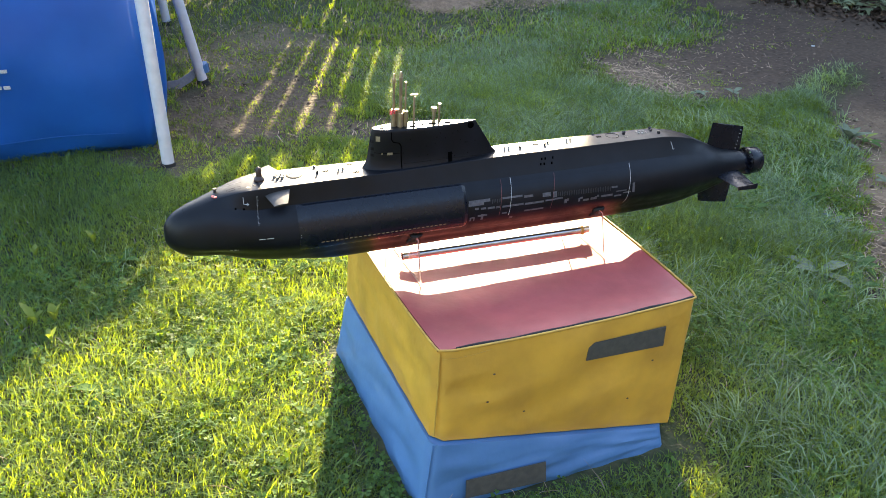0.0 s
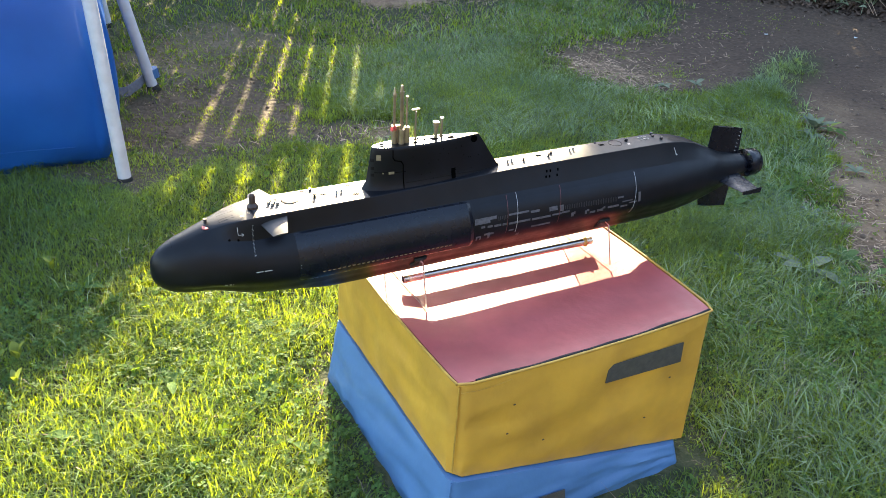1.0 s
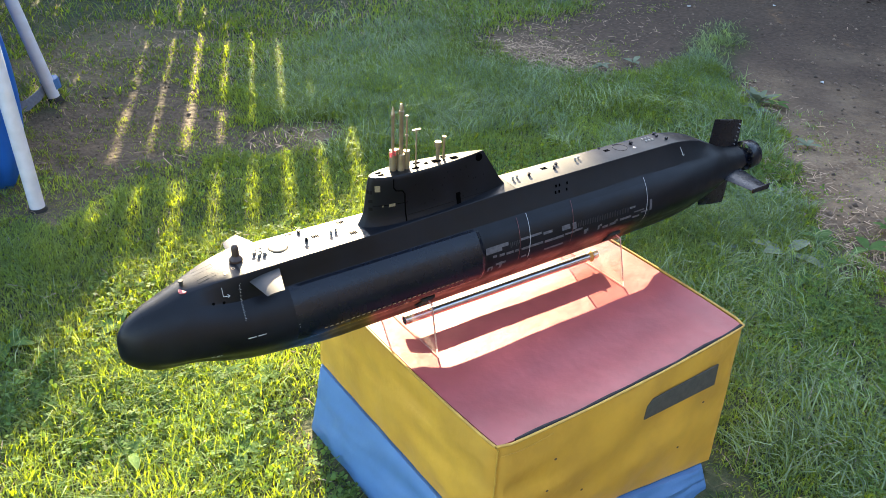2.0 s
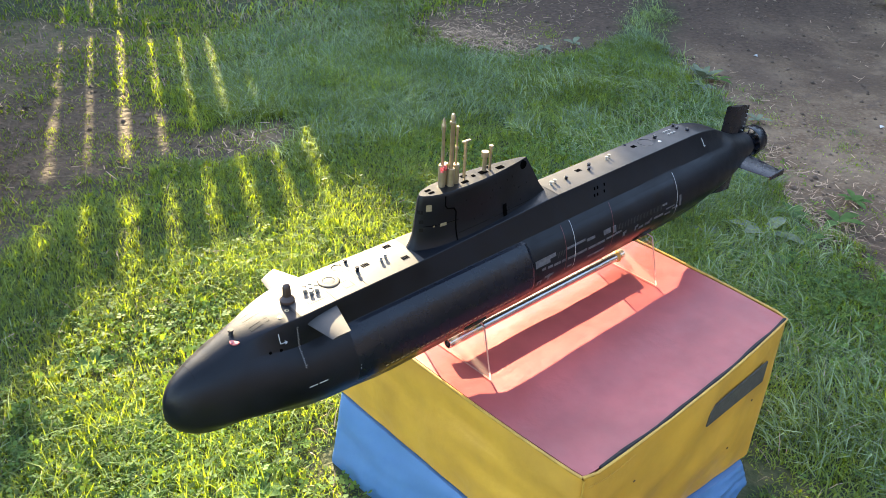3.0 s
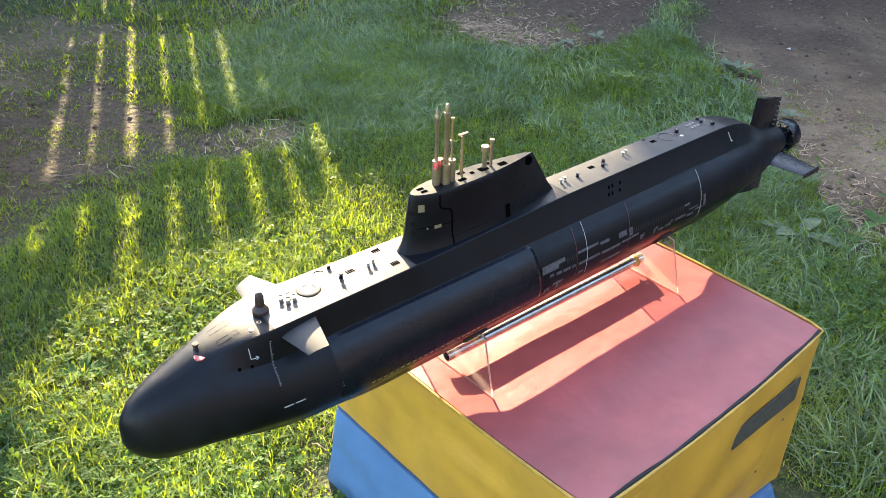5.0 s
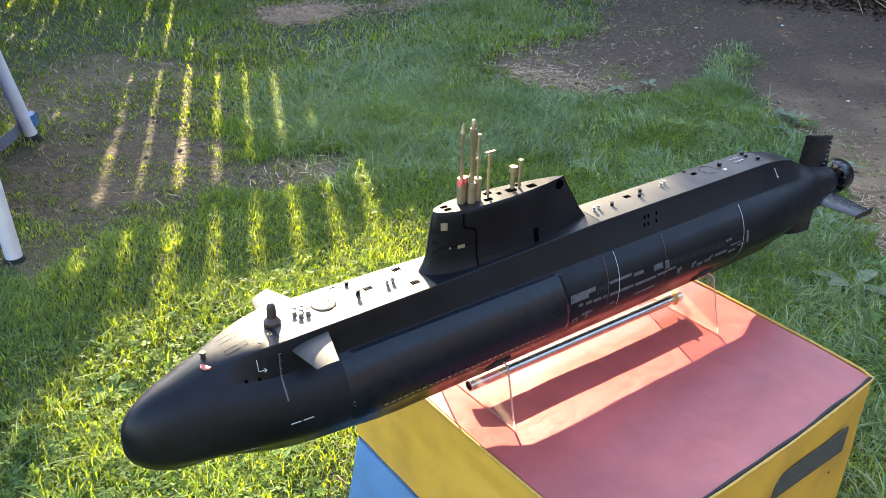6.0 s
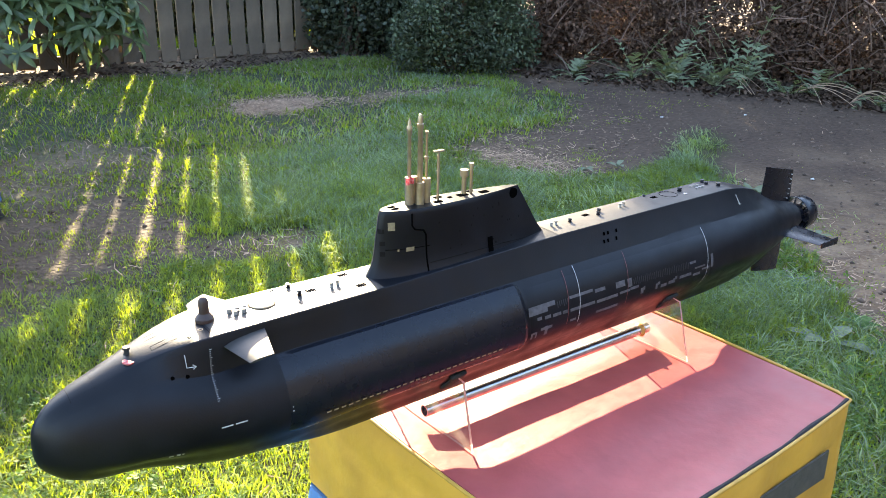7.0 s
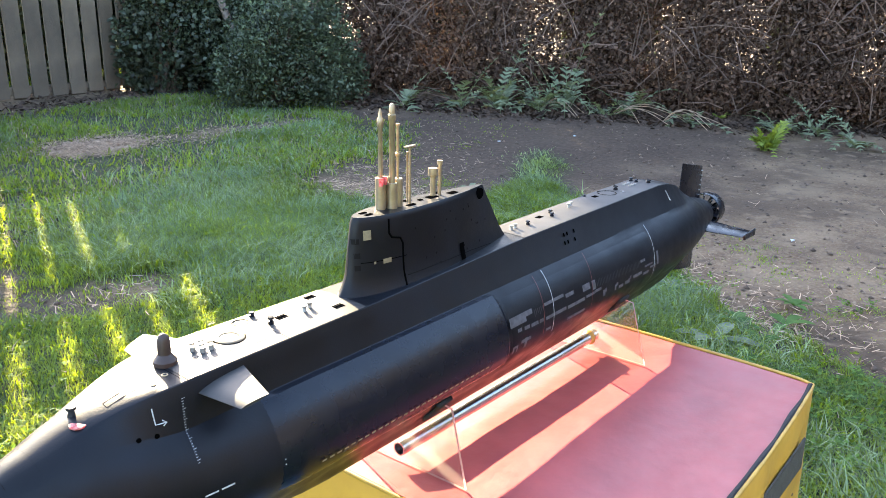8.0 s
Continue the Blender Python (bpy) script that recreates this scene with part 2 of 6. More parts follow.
def bm_box(x0, x1, y0, y1, z0, z1, bevel=0.0, seg=2):
    bm = bmesh.new()
    bmesh.ops.create_cube(bm, size=1)
    for v in bm.verts:
        v.co = ((x0 + x1) / 2 + v.co.x * (x1 - x0), (y0 + y1) / 2 + v.co.y * (y1 - y0), (z0 + z1) / 2 + v.co.z * (z1 - z0))
    if bevel:
        bmesh.ops.bevel(bm, geom=bm.edges[:], offset=bevel, segments=seg, affect="EDGES", profile=0.6)
    return bm


def bm_rev(profile, at=(0, 0, 0), seg=20, axis="z", bm=None):
    """A turned solid: profile of (radius, height) from bottom to top."""
    bm = bm or bmesh.new()
    rings = []
    for r, h in profile:
        ring = []
        for i in range(seg):
            a = 2 * math.pi * i / seg
            c, s = r * math.cos(a), r * math.sin(a)
            co = (c, s, h) if axis == "z" else ((h, c, s) if axis == "x" else (c, h, s))
            ring.append(bm.verts.new(Vector(co) + Vector(at)))
        rings.append(ring)
    for a, b in zip(rings, rings[1:]):
        for i in range(seg):
            bm.faces.new((a[i], a[(i + 1) % seg], b[(i + 1) % seg], b[i]))
    if profile[0][0] > 0 and profile[0] != profile[-1]:
        bm.faces.new(rings[0][::-1])
        bm.faces.new(rings[-1])
    return bm


def bm_tube(points, radii, seg=8, bm=None, caps=True):
    """A round rod along points."""
    bm = bm or bmesh.new()
    pts = [Vector(p) for p in points]
    if not hasattr(radii, "__len__"):
        radii = [radii] * len(pts)
    rings = []
    side = None
    for i, p in enumerate(pts):
        d = (pts[min(i + 1, len(pts) - 1)] - pts[max(i - 1, 0)]).normalized()
        if side is None:
            side = d.orthogonal().normalized()
        side = (side - d * side.dot(d)).normalized()
        up = d.cross(side)
        rings.append([bm.verts.new(p + (side * math.cos(2 * math.pi * k / seg) + up * math.sin(2 * math.pi * k / seg)) * radii[i]) for k in range(seg)])
    for a, b in zip(rings, rings[1:]):
        for k in range(seg):
            bm.faces.new((a[k], a[(k + 1) % seg], b[(k + 1) % seg], b[k]))
    if caps:
        bm.faces.new(rings[0][::-1])
        bm.faces.new(rings[-1])
    return bm


def bm_prism(outline, thick, axis="y", at=0.0, bevel=0.0):
    """A plate: an outline in two coordinates, thickened along the third."""
    bm = bmesh.new()

    def co(p, d):
        return {"y": (p[0], at + d, p[1]), "x": (at + d, p[0], p[1]), "z": (p[0], p[1], at + d)}[axis]
    a = [bm.verts.new(co(p, -thick / 2)) for p in outline]
    b = [bm.verts.new(co(p, thick / 2)) for p in outline]
    bm.faces.new(a)
    bm.faces.new(b[::-1])
    for i in range(len(outline)):
        j = (i + 1) % len(outline)
        bm.faces.new((a[i], b[i], b[j], a[j]))
    bmesh.ops.recalc_face_normals(bm, faces=bm.faces)
    if bevel:
        bmesh.ops.bevel(bm, geom=bm.edges[:], offset=bevel, segments=2, affect="EDGES")
    return bm


def bm_loft(rings, close=True):
    bm = bmesh.new()
    vs = [[bm.verts.new(p) for p in r] for r in rings]
    n = len(vs[0])
    for a, b in zip(vs, vs[1:]):
        for i in range(n if close else n - 1):
            bm.faces.new((a[i], a[(i + 1) % n], b[(i + 1) % n], b[i]))
    if close:
        bm.faces.new(vs[0][::-1])
        bm.faces.new(vs[-1])
    return bm


def lerp_table(x, table):
    xs, ys = zip(*table)
    return float(np.interp(x, xs, ys))


def raw_mesh(name, verts, faces_flat, sizes, mat, smooth=False):
    """A mesh from arrays, for what is far too many to make face by face."""
    me = bpy.data.meshes.new(name)
    nv, nf = len(verts), len(sizes)
    me.vertices.add(nv)
    me.vertices.foreach_set("co", np.asarray(verts, dtype=np.float32).ravel())
    me.loops.add(len(faces_flat))
    me.loops.foreach_set("vertex_index", np.asarray(faces_flat, dtype=np.int32))
    me.polygons.add(nf)
    starts = np.concatenate(([0], np.cumsum(sizes)[:-1])).astype(np.int32)
    me.polygons.foreach_set("loop_start", starts)
    me.update(calc_edges=True)
    me.validate()
    me.materials.append(mat)
    if smooth:
        me.polygons.foreach_set("use_smooth", [True] * nf)
    return me


# ---- ground ----
def rise(y):
    return 0.042 * np.maximum(np.asarray(y) - 0.9, 0.0)


def wob(x, y, s, seed=0.0):
    """Smooth, cheap waviness between about -1 and 1."""
    x, y = np.asarray(x) * s + seed * 3.1, np.asarray(y) * s - seed * 1.7
    return (np.sin(x * 1.7 + 1.3 * np.sin(y * 1.1 + seed)) + np.sin(y * 1.9 + 1.7 * np.sin(x * 0.8 + 2 + seed)) + 0.6 * np.sin((x + y) * 3.3 + seed) + 0.5 * np.sin((x - y) * 5.1)) / 3.1


def ground_z(x, y):
    return rise(y) + 0.006 * wob(x, y, 2.2, 1) + 0.004 * wob(x, y, 7.0, 2) - 0.012 * np.clip(bare(x, y), 0, 1) + 0.008


def smooth01(v):
    v = np.clip(v, 0, 1)
    return v * v * (3 - 2 * v)


PATH_EDGE = ((-3.0, 0.9), (-1.0, 1.1), (-0.3, 1.25), (0.1, 1.45), (0.5, 1.76), (0.73, 2.04), (1.0, 2.30), (1.25, 2.52), (1.45, 2.50), (1.62, 2.34), (1.85, 2.24), (2.1, 2.32), (2.4, 2.45), (2.65, 2.7), (2.9, 3.08), (3.3, 3.05), (4.0, 3.6), (6, 4.0))


def strip(x, y):
    """Distance from the tongue of long grass that runs out over the soil."""
    u = np.clip(((x - 2.25) * 0.87 + (y - 1.38) * 0.49) / 1.0, 0, 1)
    return np.hypot(x - 2.25 - 0.87 * u, y - 1.38 - 0.49 * u)


def bare(x, y):
    """How bare the ground is: 0 lawn, 1 soil."""
    x, y = np.asarray(x, float), np.asarray(y, float)
    ys, xs = zip(*PATH_EDGE)
    w = 0.15 * wob(x, y, 4.0, 3) + 0.12 * wob(x, y, 11.0, 4) + 0.11 * wob(x, y, 27.0, 5) + 0.08 * wob(x, y, 55.0, 6)
    path = smooth01((x - np.interp(y, ys, xs) + w) / 0.22 + 0.5)

    def spot(cx, cy, rx, ry, k):
        d = np.sqrt(((x - cx) / rx) ** 2 + ((y - cy) / ry) ** 2) + 1.5 * w
        return k * smooth01((1.15 - d) / 0.45)
    b = np.maximum(path, spot(2.15, 2.06, 0.58, 0.46, 0.95))
    b = np.maximum(b, spot(-0.19, 2.12, 0.44, 0.52, 0.80))
    b = np.maximum(b, spot(0.02, 2.85, 0.46, 0.50, 0.52))
    b = np.maximum(b, spot(-0.55, 1.75, 0.35, 0.22, 0.55))
    b = np.maximum(b, spot(0.28, 1.75, 0.25, 0.14, 0.7))
    b = np.maximum(b, spot(1.37, 3.58, 0.26, 0.2, 0.9))
    b = np.maximum(b, spot(2.3, 3.5, 0.55, 0.16, 0.55))
    b = np.maximum(b, 0.9 * smooth01((y + 0.3 * w - 4.55) / 0.4) * (y < 5.6))
    keep = smooth01(1.25 - strip(x, y) / 0.15 + 1.5 * w)
    return np.clip(b * (1 - 0.82 * keep), 0, 1)


def soil_dark(x, y):
    """Darker soil where the path widens, and the pool's shade painted into the soil on the left."""
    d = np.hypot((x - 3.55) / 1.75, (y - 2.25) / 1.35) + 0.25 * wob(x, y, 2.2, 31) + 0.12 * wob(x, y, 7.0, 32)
    # left patch: shade beside the pool, put into the soil colour
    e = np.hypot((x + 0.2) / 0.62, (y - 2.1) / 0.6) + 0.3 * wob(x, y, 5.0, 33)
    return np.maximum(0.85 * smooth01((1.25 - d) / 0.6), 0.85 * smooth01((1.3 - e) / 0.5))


def build_ground():
    xs = np.concatenate((np.array([-400, -120, -40, -15, -7, -4]), np.arange(-2.6, 7.0, 0.045), np.array([8, 11, 18, 45, 130, 420])))
    ys = np.concatenate((np.array([-400, -120, -40, -12, -5, -2.5]), np.arange(-1.4, 6.6, 0.045), np.array([8, 12, 20, 50, 140, 420])))
    X, Y = np.meshgrid(xs, ys)
    Z = ground_z(X, Y)
    Z = np.where(Y > 6.6, 0.24, Z)
    nx, ny = len(xs), len(ys)
    idx = np.arange(nx * ny).reshape(ny, nx)
    q = np.stack((idx[:-1, :-1], idx[:-1, 1:], idx[1:, 1:], idx[1:, :-1]), -1).reshape(-1, 4)
    me = raw_mesh("ground", np.stack((X, Y, Z), -1).reshape(-1, 3), q.ravel(), np.full(len(q), 4), SOIL, True)
    a = me.attributes.new("soil", "FLOAT", "POINT")
    a.data.foreach_set("value", bare(X, Y).ravel().astype(np.float32))
    a = me.attributes.new("soil_dark", "FLOAT", "POINT")
    a.data.foreach_set("value", soil_dark(X, Y).ravel().astype(np.float32))
    return tagged(new("ground", me), "worn garden lawn over brown soil with bare trodden patches", "ground", kind="structure")


ground = build_ground()


# ---- fence ----
FENCE_Y, PITCH, GAP = 5.2, 0.1365, 0.027


def build_fence():
    f = thing("fence", (0.6, FENCE_Y, 0.17), "weathered grey-brown wooden garden fence of upright boards with narrow gaps", "fence", kind="structure")
    base = f.matrix_world.inverted()
    shared = []
    for k in range(4):
        w = PITCH - GAP
        bm = bm_prism([(0, 0), (w, 0), (w, 0.6), (w, 1.235), (w - 0.006, 1.27), (w - 0.008, 1.387), (0.008, 1.387), (0.006, 1.27), (0, 1.235), (0, 0.6)], 0.018, "y")
        r = random.Random(k)
        for v in bm.verts:
            if v.co.z < 0.1:
                v.co.z += r.uniform(-0.01, 0.012)
            else:
                v.co.x += r.uniform(-0.004, 0.004)
        shared.append(mesh_of("board", bm, FENCE))
    r = random.Random(5)
    x = 1.44 + GAP / 2 - PITCH * 31
    while x < 4.4:
        ob = new("board", r.choice(shared))
        ob.parent = f
        ob.matrix_local = base @ pose(x, FENCE_Y, 0.183 + r.uniform(-0.008, 0.008), 0, r.uniform(-0.35, 0.35), r.uniform(-1, 1))
        x += PITCH
    for z, h in ((0.235, 0.05), (0.90, 0.06), (1.38, 0.11)):
        part("rail", bm_box(-3.4, 3.8, FENCE_Y + 0.012 - FENCE_Y, 0.05, z - 0.17 - h / 2, z - 0.17 + h / 2, 0.004, 1), FENCE, f)
    for px in (-2.6, -0.8, 1.03, 2.9):
        part("post", bm_box(px - 0.6 - 0.045, px - 0.6 + 0.045, 0.052, 0.14, -0.05, 1.30, 0.006, 1), FENCE, f)


build_fence()


# ---- unseen walls, added to block low sky and darken reflections ----
def build_sky_blocks():
    mat = material("sky_block_dark", (0.062, 0.060, 0.062), 0.9, second=(0.04, 0.04, 0.043), scale=5, bump=0.3, bump_scale=40)
    bm = bm_box(-8, 8, -5.3, -5.0, -0.05, 3.2, 0.01, 1)
    ob = new("sky_block_south", mesh_of("sky_block_south", bm, mat))
    tagged(ob, "unseen dark wall added to block low sky light", "wall", kind="structure")
    ob = new("sky_block_east", mesh_of("sky_block_east", bm_box(7.4, 7.7, -5.0, -0.9, -0.05, 3.2, 0.01, 1), mat))
    tagged(ob, "unseen dark side wall added to block low sky light", "wall", kind="structure")


build_sky_blocks()


# ---- foam blocks ----
def soft_sides(x0, x1, y0, y1, low, high, mat_name, flare=0.0, swell=0.006, seed=0.0, skirt=(0, 0, 0, 0), lip=0.0):
    """The padded cover of a foam block: four slightly swollen, creased sides and a bottom; low and high give the edge heights along x."""
    bm = bmesh.new()
    nu, nv = 40, 16
    corners = [(x0, y0), (x1, y0), (x1, y1), (x0, y1)]
    ring_n = nu * 4
    rows = []
    for j in range(nv + 1):
        v = j / nv
        row = []
        for s in range(4):
            a, b = Vector(corners[s]), Vector(corners[(s + 1) % 4])
            d = (b - a).normalized()
            out = Vector((d.y, -d.x))
            for i in range(nu):
                u = i / nu
                p = a.lerp(b, u)
                # rounded upright corners
                e = min(u, 1 - u) * (b - a).length
                pull = 0.010 * max(0, 1 - e / 0.02) ** 2
                bulge = swell * (math.sin(math.pi * u) * math.sin(math.pi * v)) ** 0.6
                ridge = math.sin(15 * u - 9 * v + 2.3 * s + seed + 1.6 * math.sin(5 * v + 4 * u + s))
                ridge = 0.0030 * math.copysign(abs(ridge) ** 0.6, ridge) * min(1, e / 0.05) * math.sin(math.pi * v) ** 0.6 * (0.4 + 0.6 * math.sin(3.1 * u + s) ** 2)
                crease = ridge + 0.0040 * float(wob(p.x * 3 + s * 7 + v * 2.0, p.y * 3 - v * 3.0, 2.6, seed)) * min(1, e / 0.04) * math.sin(math.pi * v) ** 0.5
                fold = 0.003 * math.exp(-((v - 0.08) / 0.06) ** 2) * math.sin(u * 37 + s * 2 + seed)
                q = p + out * (bulge + crease + fold + flare * (1 - v) + lip * math.sin(math.pi * u) ** 0.7 * v)
                side = Vector((0.0, 0.0))
                for f, o in ((skirt[3], Vector((-1, 0)) if (s == 3 or (s == 0 and i == 0)) else None), (skirt[0], Vector((0, -1)) if (s == 0 or (s == 1 and i == 0)) else None)):
                    side += (o or Vector((0, 0))) * f * (1 - v)
                if s == 0:
                    side.x -= skirt[3] * (1 - v) * max(0, 1 - u / 0.5)
                if s == 3:
                    side.y -= skirt[0] * (1 - v) * max(0, 2 * u - 1)
                if s == 0 and i == 0:
                    side = Vector((-skirt[3], -skirt[0])) * (1 - v)
                q += side
                c = Vector(((x0 + x1) / 2, (y0 + y1) / 2))
                q += (c - q).normalized() * pull
                z0, z1 = low(p.x), high(p.x)
                row.append(bm.verts.new((q.x, q.y, z0 + (z1 - z0) * v)))
        rows.append(row)
    for a, b in zip(rows, rows[1:]):
        for i in range(ring_n):
            bm.faces.new((a[i], a[(i + 1) % ring_n], b[(i + 1) % ring_n], b[i]))
    bm.faces.new(rows[0][::-1])
    if mat_name == "blue":
        bm.faces.new(rows[-1])
    return bm


def edge_path(x0, x1, y0, y1, z, lip=0.0):
    """Round the top of a block whose sides bow out by lip."""
    pts = []
    corners = [(x0, y0), (x1, y0), (x1, y1), (x0, y1)]
    for k in range(4):
        a, b = Vector(corners[k]), Vector(corners[(k + 1) % 4])
        d = (b - a).normalized()
        out = Vector((d.y, -d.x))
        for i in range(24):
            u = i / 24
            e = min(u, 1 - u) * (b - a).length
            p = a.lerp(b, u) + out * (lip * math.sin(math.pi * u) ** 0.7 - 0.006 * max(0, 1 - e / 0.02) ** 2)
            pts.append((p.x, p.y, z))
    return pts + pts[:1]


def build_blocks():
    slope = lambda x: float(np.interp(x, (-0.32, 0.32), (0.178, 0.042)))
    b = thing("foam_block", (0, 0, 0), "blue vinyl foam wedge block lying on the grass", "foam block")
    part("cover", soft_sides(-0.322, 0.283, -0.318, 0.302, lambda x: 0.004, slope, "blue", -0.0, 0.006, 1.0, (0.024, 0, 0, 0.030)), BLUE, b, smooth=True, angle=40)
    part("seam", bm_tube([(-0.346, -0.337, 0.01), (-0.318, -0.313, slope(-0.33) - 0.004)], 0.0018, 6), BLUE, b)
    tape = bm_prism([(-0.251, 0.035), (-0.053, 0.020), (-0.055, 0.072), (-0.249, 0.080)], 0.003, "y", -0.346, 0.001)
    for v in tape.verts:
        v.co.y += 0.16 * (v.co.z - 0.05)
    part("hook_tape", tape, PATCH, b, "grey hook tape patch")
    y = thing("foam_block", (0, 0, 0.18), "yellow vinyl foam wedge block with a red top", "foam block")
    up = Matrix.Translation((0, 0, -0.18))
    part("cover", soft_sides(-0.308, 0.318, -0.300, 0.312, lambda x: slope(x) + 0.004, lambda x: 0.400, "yellow", 0.008, 0.006, 2.0, lip=0.011), YELLOW, y, smooth=True, angle=40, m=up)
    # the red top, faintly pillowed, its front edge lifting off the dark zip
    bm = bmesh.new()
    n = 28
    def dip(k, w):
        return float(smooth01(k / n / w))

    def top_point(i, j):
        u, v = i / n, j / n
        x = -0.302 + 0.614 * u + 0.011 * math.sin(math.pi * v) ** 0.7 * (2 * u - 1)
        y = -0.2925 + 0.5985 * v + 0.011 * math.sin(math.pi * u) ** 0.7 * (2 * v - 1)
        return x, y, 0.4005 - 0.0095 * dip(min(i, n - i), 0.12) * dip(j, 0.2) * dip(n - j, 0.12) + 0.0006 * float(wob(i * 0.11, j * 0.13, 3.0, 5))
    grid = [[bm.verts.new(top_point(i, j)) for i in range(n + 1)] for j in range(n + 1)]
    for j in range(n):
        for i in range(n):
            bm.faces.new((grid[j][i], grid[j][i + 1], grid[j + 1][i + 1], grid[j + 1][i]))
    ext = bmesh.ops.extrude_face_region(bm, geom=bm.faces[:])
    for v in ext["geom"]:
        if isinstance(v, bmesh.types.BMVert):
            v.co.z -= 0.003
    part("top_panel", bm, RED, y, "red vinyl top", smooth=True, angle=50, m=up)
    part("piping", bm_tube(edge_path(-0.307, 0.317, -0.299, 0.311, 0.4010, 0.011), 0.0028, 8, caps=False), YELLOWTRIM, y, "yellow piping", smooth=True, m=up)
    part("zip", bm_tube([(-0.27 + 0.576 * i / 20, -0.2945 - 0.011 * math.sin(math.pi * (0.06 + 0.92 * i / 20)) ** 0.7 + 0.0008 * math.sin(i * 0.9), 0.4005 + 0.0006 * math.sin(i * 1.3)) for i in range(21)], [0.0036 + 0.0012 * math.sin(i * 0.7) ** 2 for i in range(21)], 6), RUBBER, y, "dark zip along the top edge", m=up)
    part("seam", bm_tube([(-0.311, -0.301, 0.19), (-0.306, -0.297, 0.30), (-0.304, -0.295, 0.394)], 0.0018, 6), YELLOWTRIM, y, m=up)
    part("hook_tape", bm_prism([(0.029, 0.309), (0.231, 0.301), (0.228, 0.354), (0.044, 0.353), (0.031, 0.343)], 0.003, "y", -0.3165, 0.001), PATCH, y, "grey hook tape patch", m=up)
    part("hem_seam", bm_tube([(-0.304, -0.3030, 0.386), (-0.27, -0.3085, 0.3855), (-0.24, -0.311, 0.387), (-0.2, -0.3125, 0.392)], 0.0005, 5), YELLOWTRIM, y, m=up)
    for sx, sz in ((-0.19, 0.33), (-0.06, 0.30), (0.16, 0.17), (-0.11, 0.21), (0.21, 0.265), (-0.2, 0.26)):
        part("spot", bm_prism([(sx + 0.003 * math.cos(a), sz + 0.002 * math.sin(a)) for a in np.linspace(0, 5.5, 7)], 0.001, "y", -0.3160), BARK, y, m=up)


build_blocks()


# ---- display stand ----
def build_stand():
    s = thing("display_stand", (-0.02, 0.06, 0.393), "clear acrylic display stand with a steel cross tube", "display stand")
    inv = s.matrix_world.inverted()
    for px, dy, near in ((-0.246, 0.0, 0.017), (0.222, 0.008, 0.008)):
        c = 0.0573 - 0.0185 * px
        arc = [(c + 0.0798 * math.sin(radians(a)), 0.5395 - 0.0798 * math.cos(radians(a))) for a in np.linspace(58, -58, 17)]
        outline = [(c - 0.122 + near, 0.3935), (c + 0.122 + dy, 0.3935), (c + 0.085, 0.495)] + arc + [(c - 0.087 + 0.35 * near, 0.495)]
        p = part("end_plate", bm_prism(outline, 0.0036, "x", px), ACRYLIC, s, m=inv)
        p.data.materials.append(SAWN)
        for f in p.data.polygons:
            f.material_index = 0 if abs(f.normal.x) > 0.5 else 1
    tube = bm_rev([(0.0093, -0.254), (0.0093, 0.237), (0.0076, 0.237), (0.0076, -0.254), (0.0093, -0.254)], (0, 0.0, 0.0), 24, "x")
    lie = pose(0, 0.0488, 0.4148, 0, 0, -1.98)
    part("tube", tube, STEEL, s, "steel tube", smooth=True, angle=40, m=inv @ lie)
    part("glue_bead", bm_rev([(0.0092, 0.212), (0.0104, 0.215), (0.0128, 0.2195), (0.0092, 0.2205), (0.0092, 0.212)], (0, 0, 0), 16, "x"), AMBER, s, "amber bead of glue", smooth=True, m=inv @ lie)
    for px in (-0.246, 0.222):
        c = 0.0573 - 0.0185 * px
        rings = []
        for a in np.linspace(62, -62, 25):
            w = 0.013 + 0.004 * math.sin(a * 0.23 + px * 9)
            r0, r1 = 0.0768, 0.0806 + 0.003 * max(0, math.sin(a * 0.31 + 1))
            rings.append([(px - w, c + r0 * math.sin(radians(a)), 0.5395 - r0 * math.cos(radians(a))), (px + w, c + r0 * math.sin(radians(a)), 0.5395 - r0 * math.cos(radians(a))),
                          (px + w * 0.8, c + r1 * math.sin(radians(a)), 0.5395 - r1 * math.cos(radians(a))), (px - w * 0.8, c + r1 * math.sin(radians(a)), 0.5395 - r1 * math.cos(radians(a)))])
        part("pad", bm_loft(rings), RUBBER, s, "crumpled black rubber pad", smooth=True, m=inv)


build_stand()

# ---- model submarine ----
# lengths run along its axis from the bow (minus) to the stern (plus); heights are from the axis
R0, BOW = 0.0850, -0.766
TOP = ((-0.766, 0.022), (-0.7645, 0.031), (-0.760, 0.040), (-0.749, 0.0525), (-0.737, 0.0608), (-0.715, 0.0715), (-0.701, 0.0760), (-0.6865, 0.0820), (-0.671, 0.088), (-0.652, 0.0945), (-0.62, 0.1020), (-0.60, 0.1047), (-0.57, 0.1072), (-0.36, 0.1075), (-0.03, 0.112), (0.40, 0.112), (0.43, 0.109), (0.46, 0.104), (0.50, 0.093), (0.56, 0.066), (0.62, 0.042), (0.68, 0.030))
DECK = ((-0.768, 0.001), (-0.755, 0.010), (-0.70, 0.024), (-0.65, 0.033), (-0.60, 0.039), (-0.57, 0.042), (-0.36, 0.039), (-0.03, 0.031), (0.40, 0.030), (0.46, 0.026), (0.56, 0.013), (0.68, 0.008))
RAD = ((0.30, 0.0850), (0.38, 0.0842), (0.44, 0.0815), (0.50, 0.074), (0.56, 0.062), (0.62, 0.047), (0.68, 0.032))


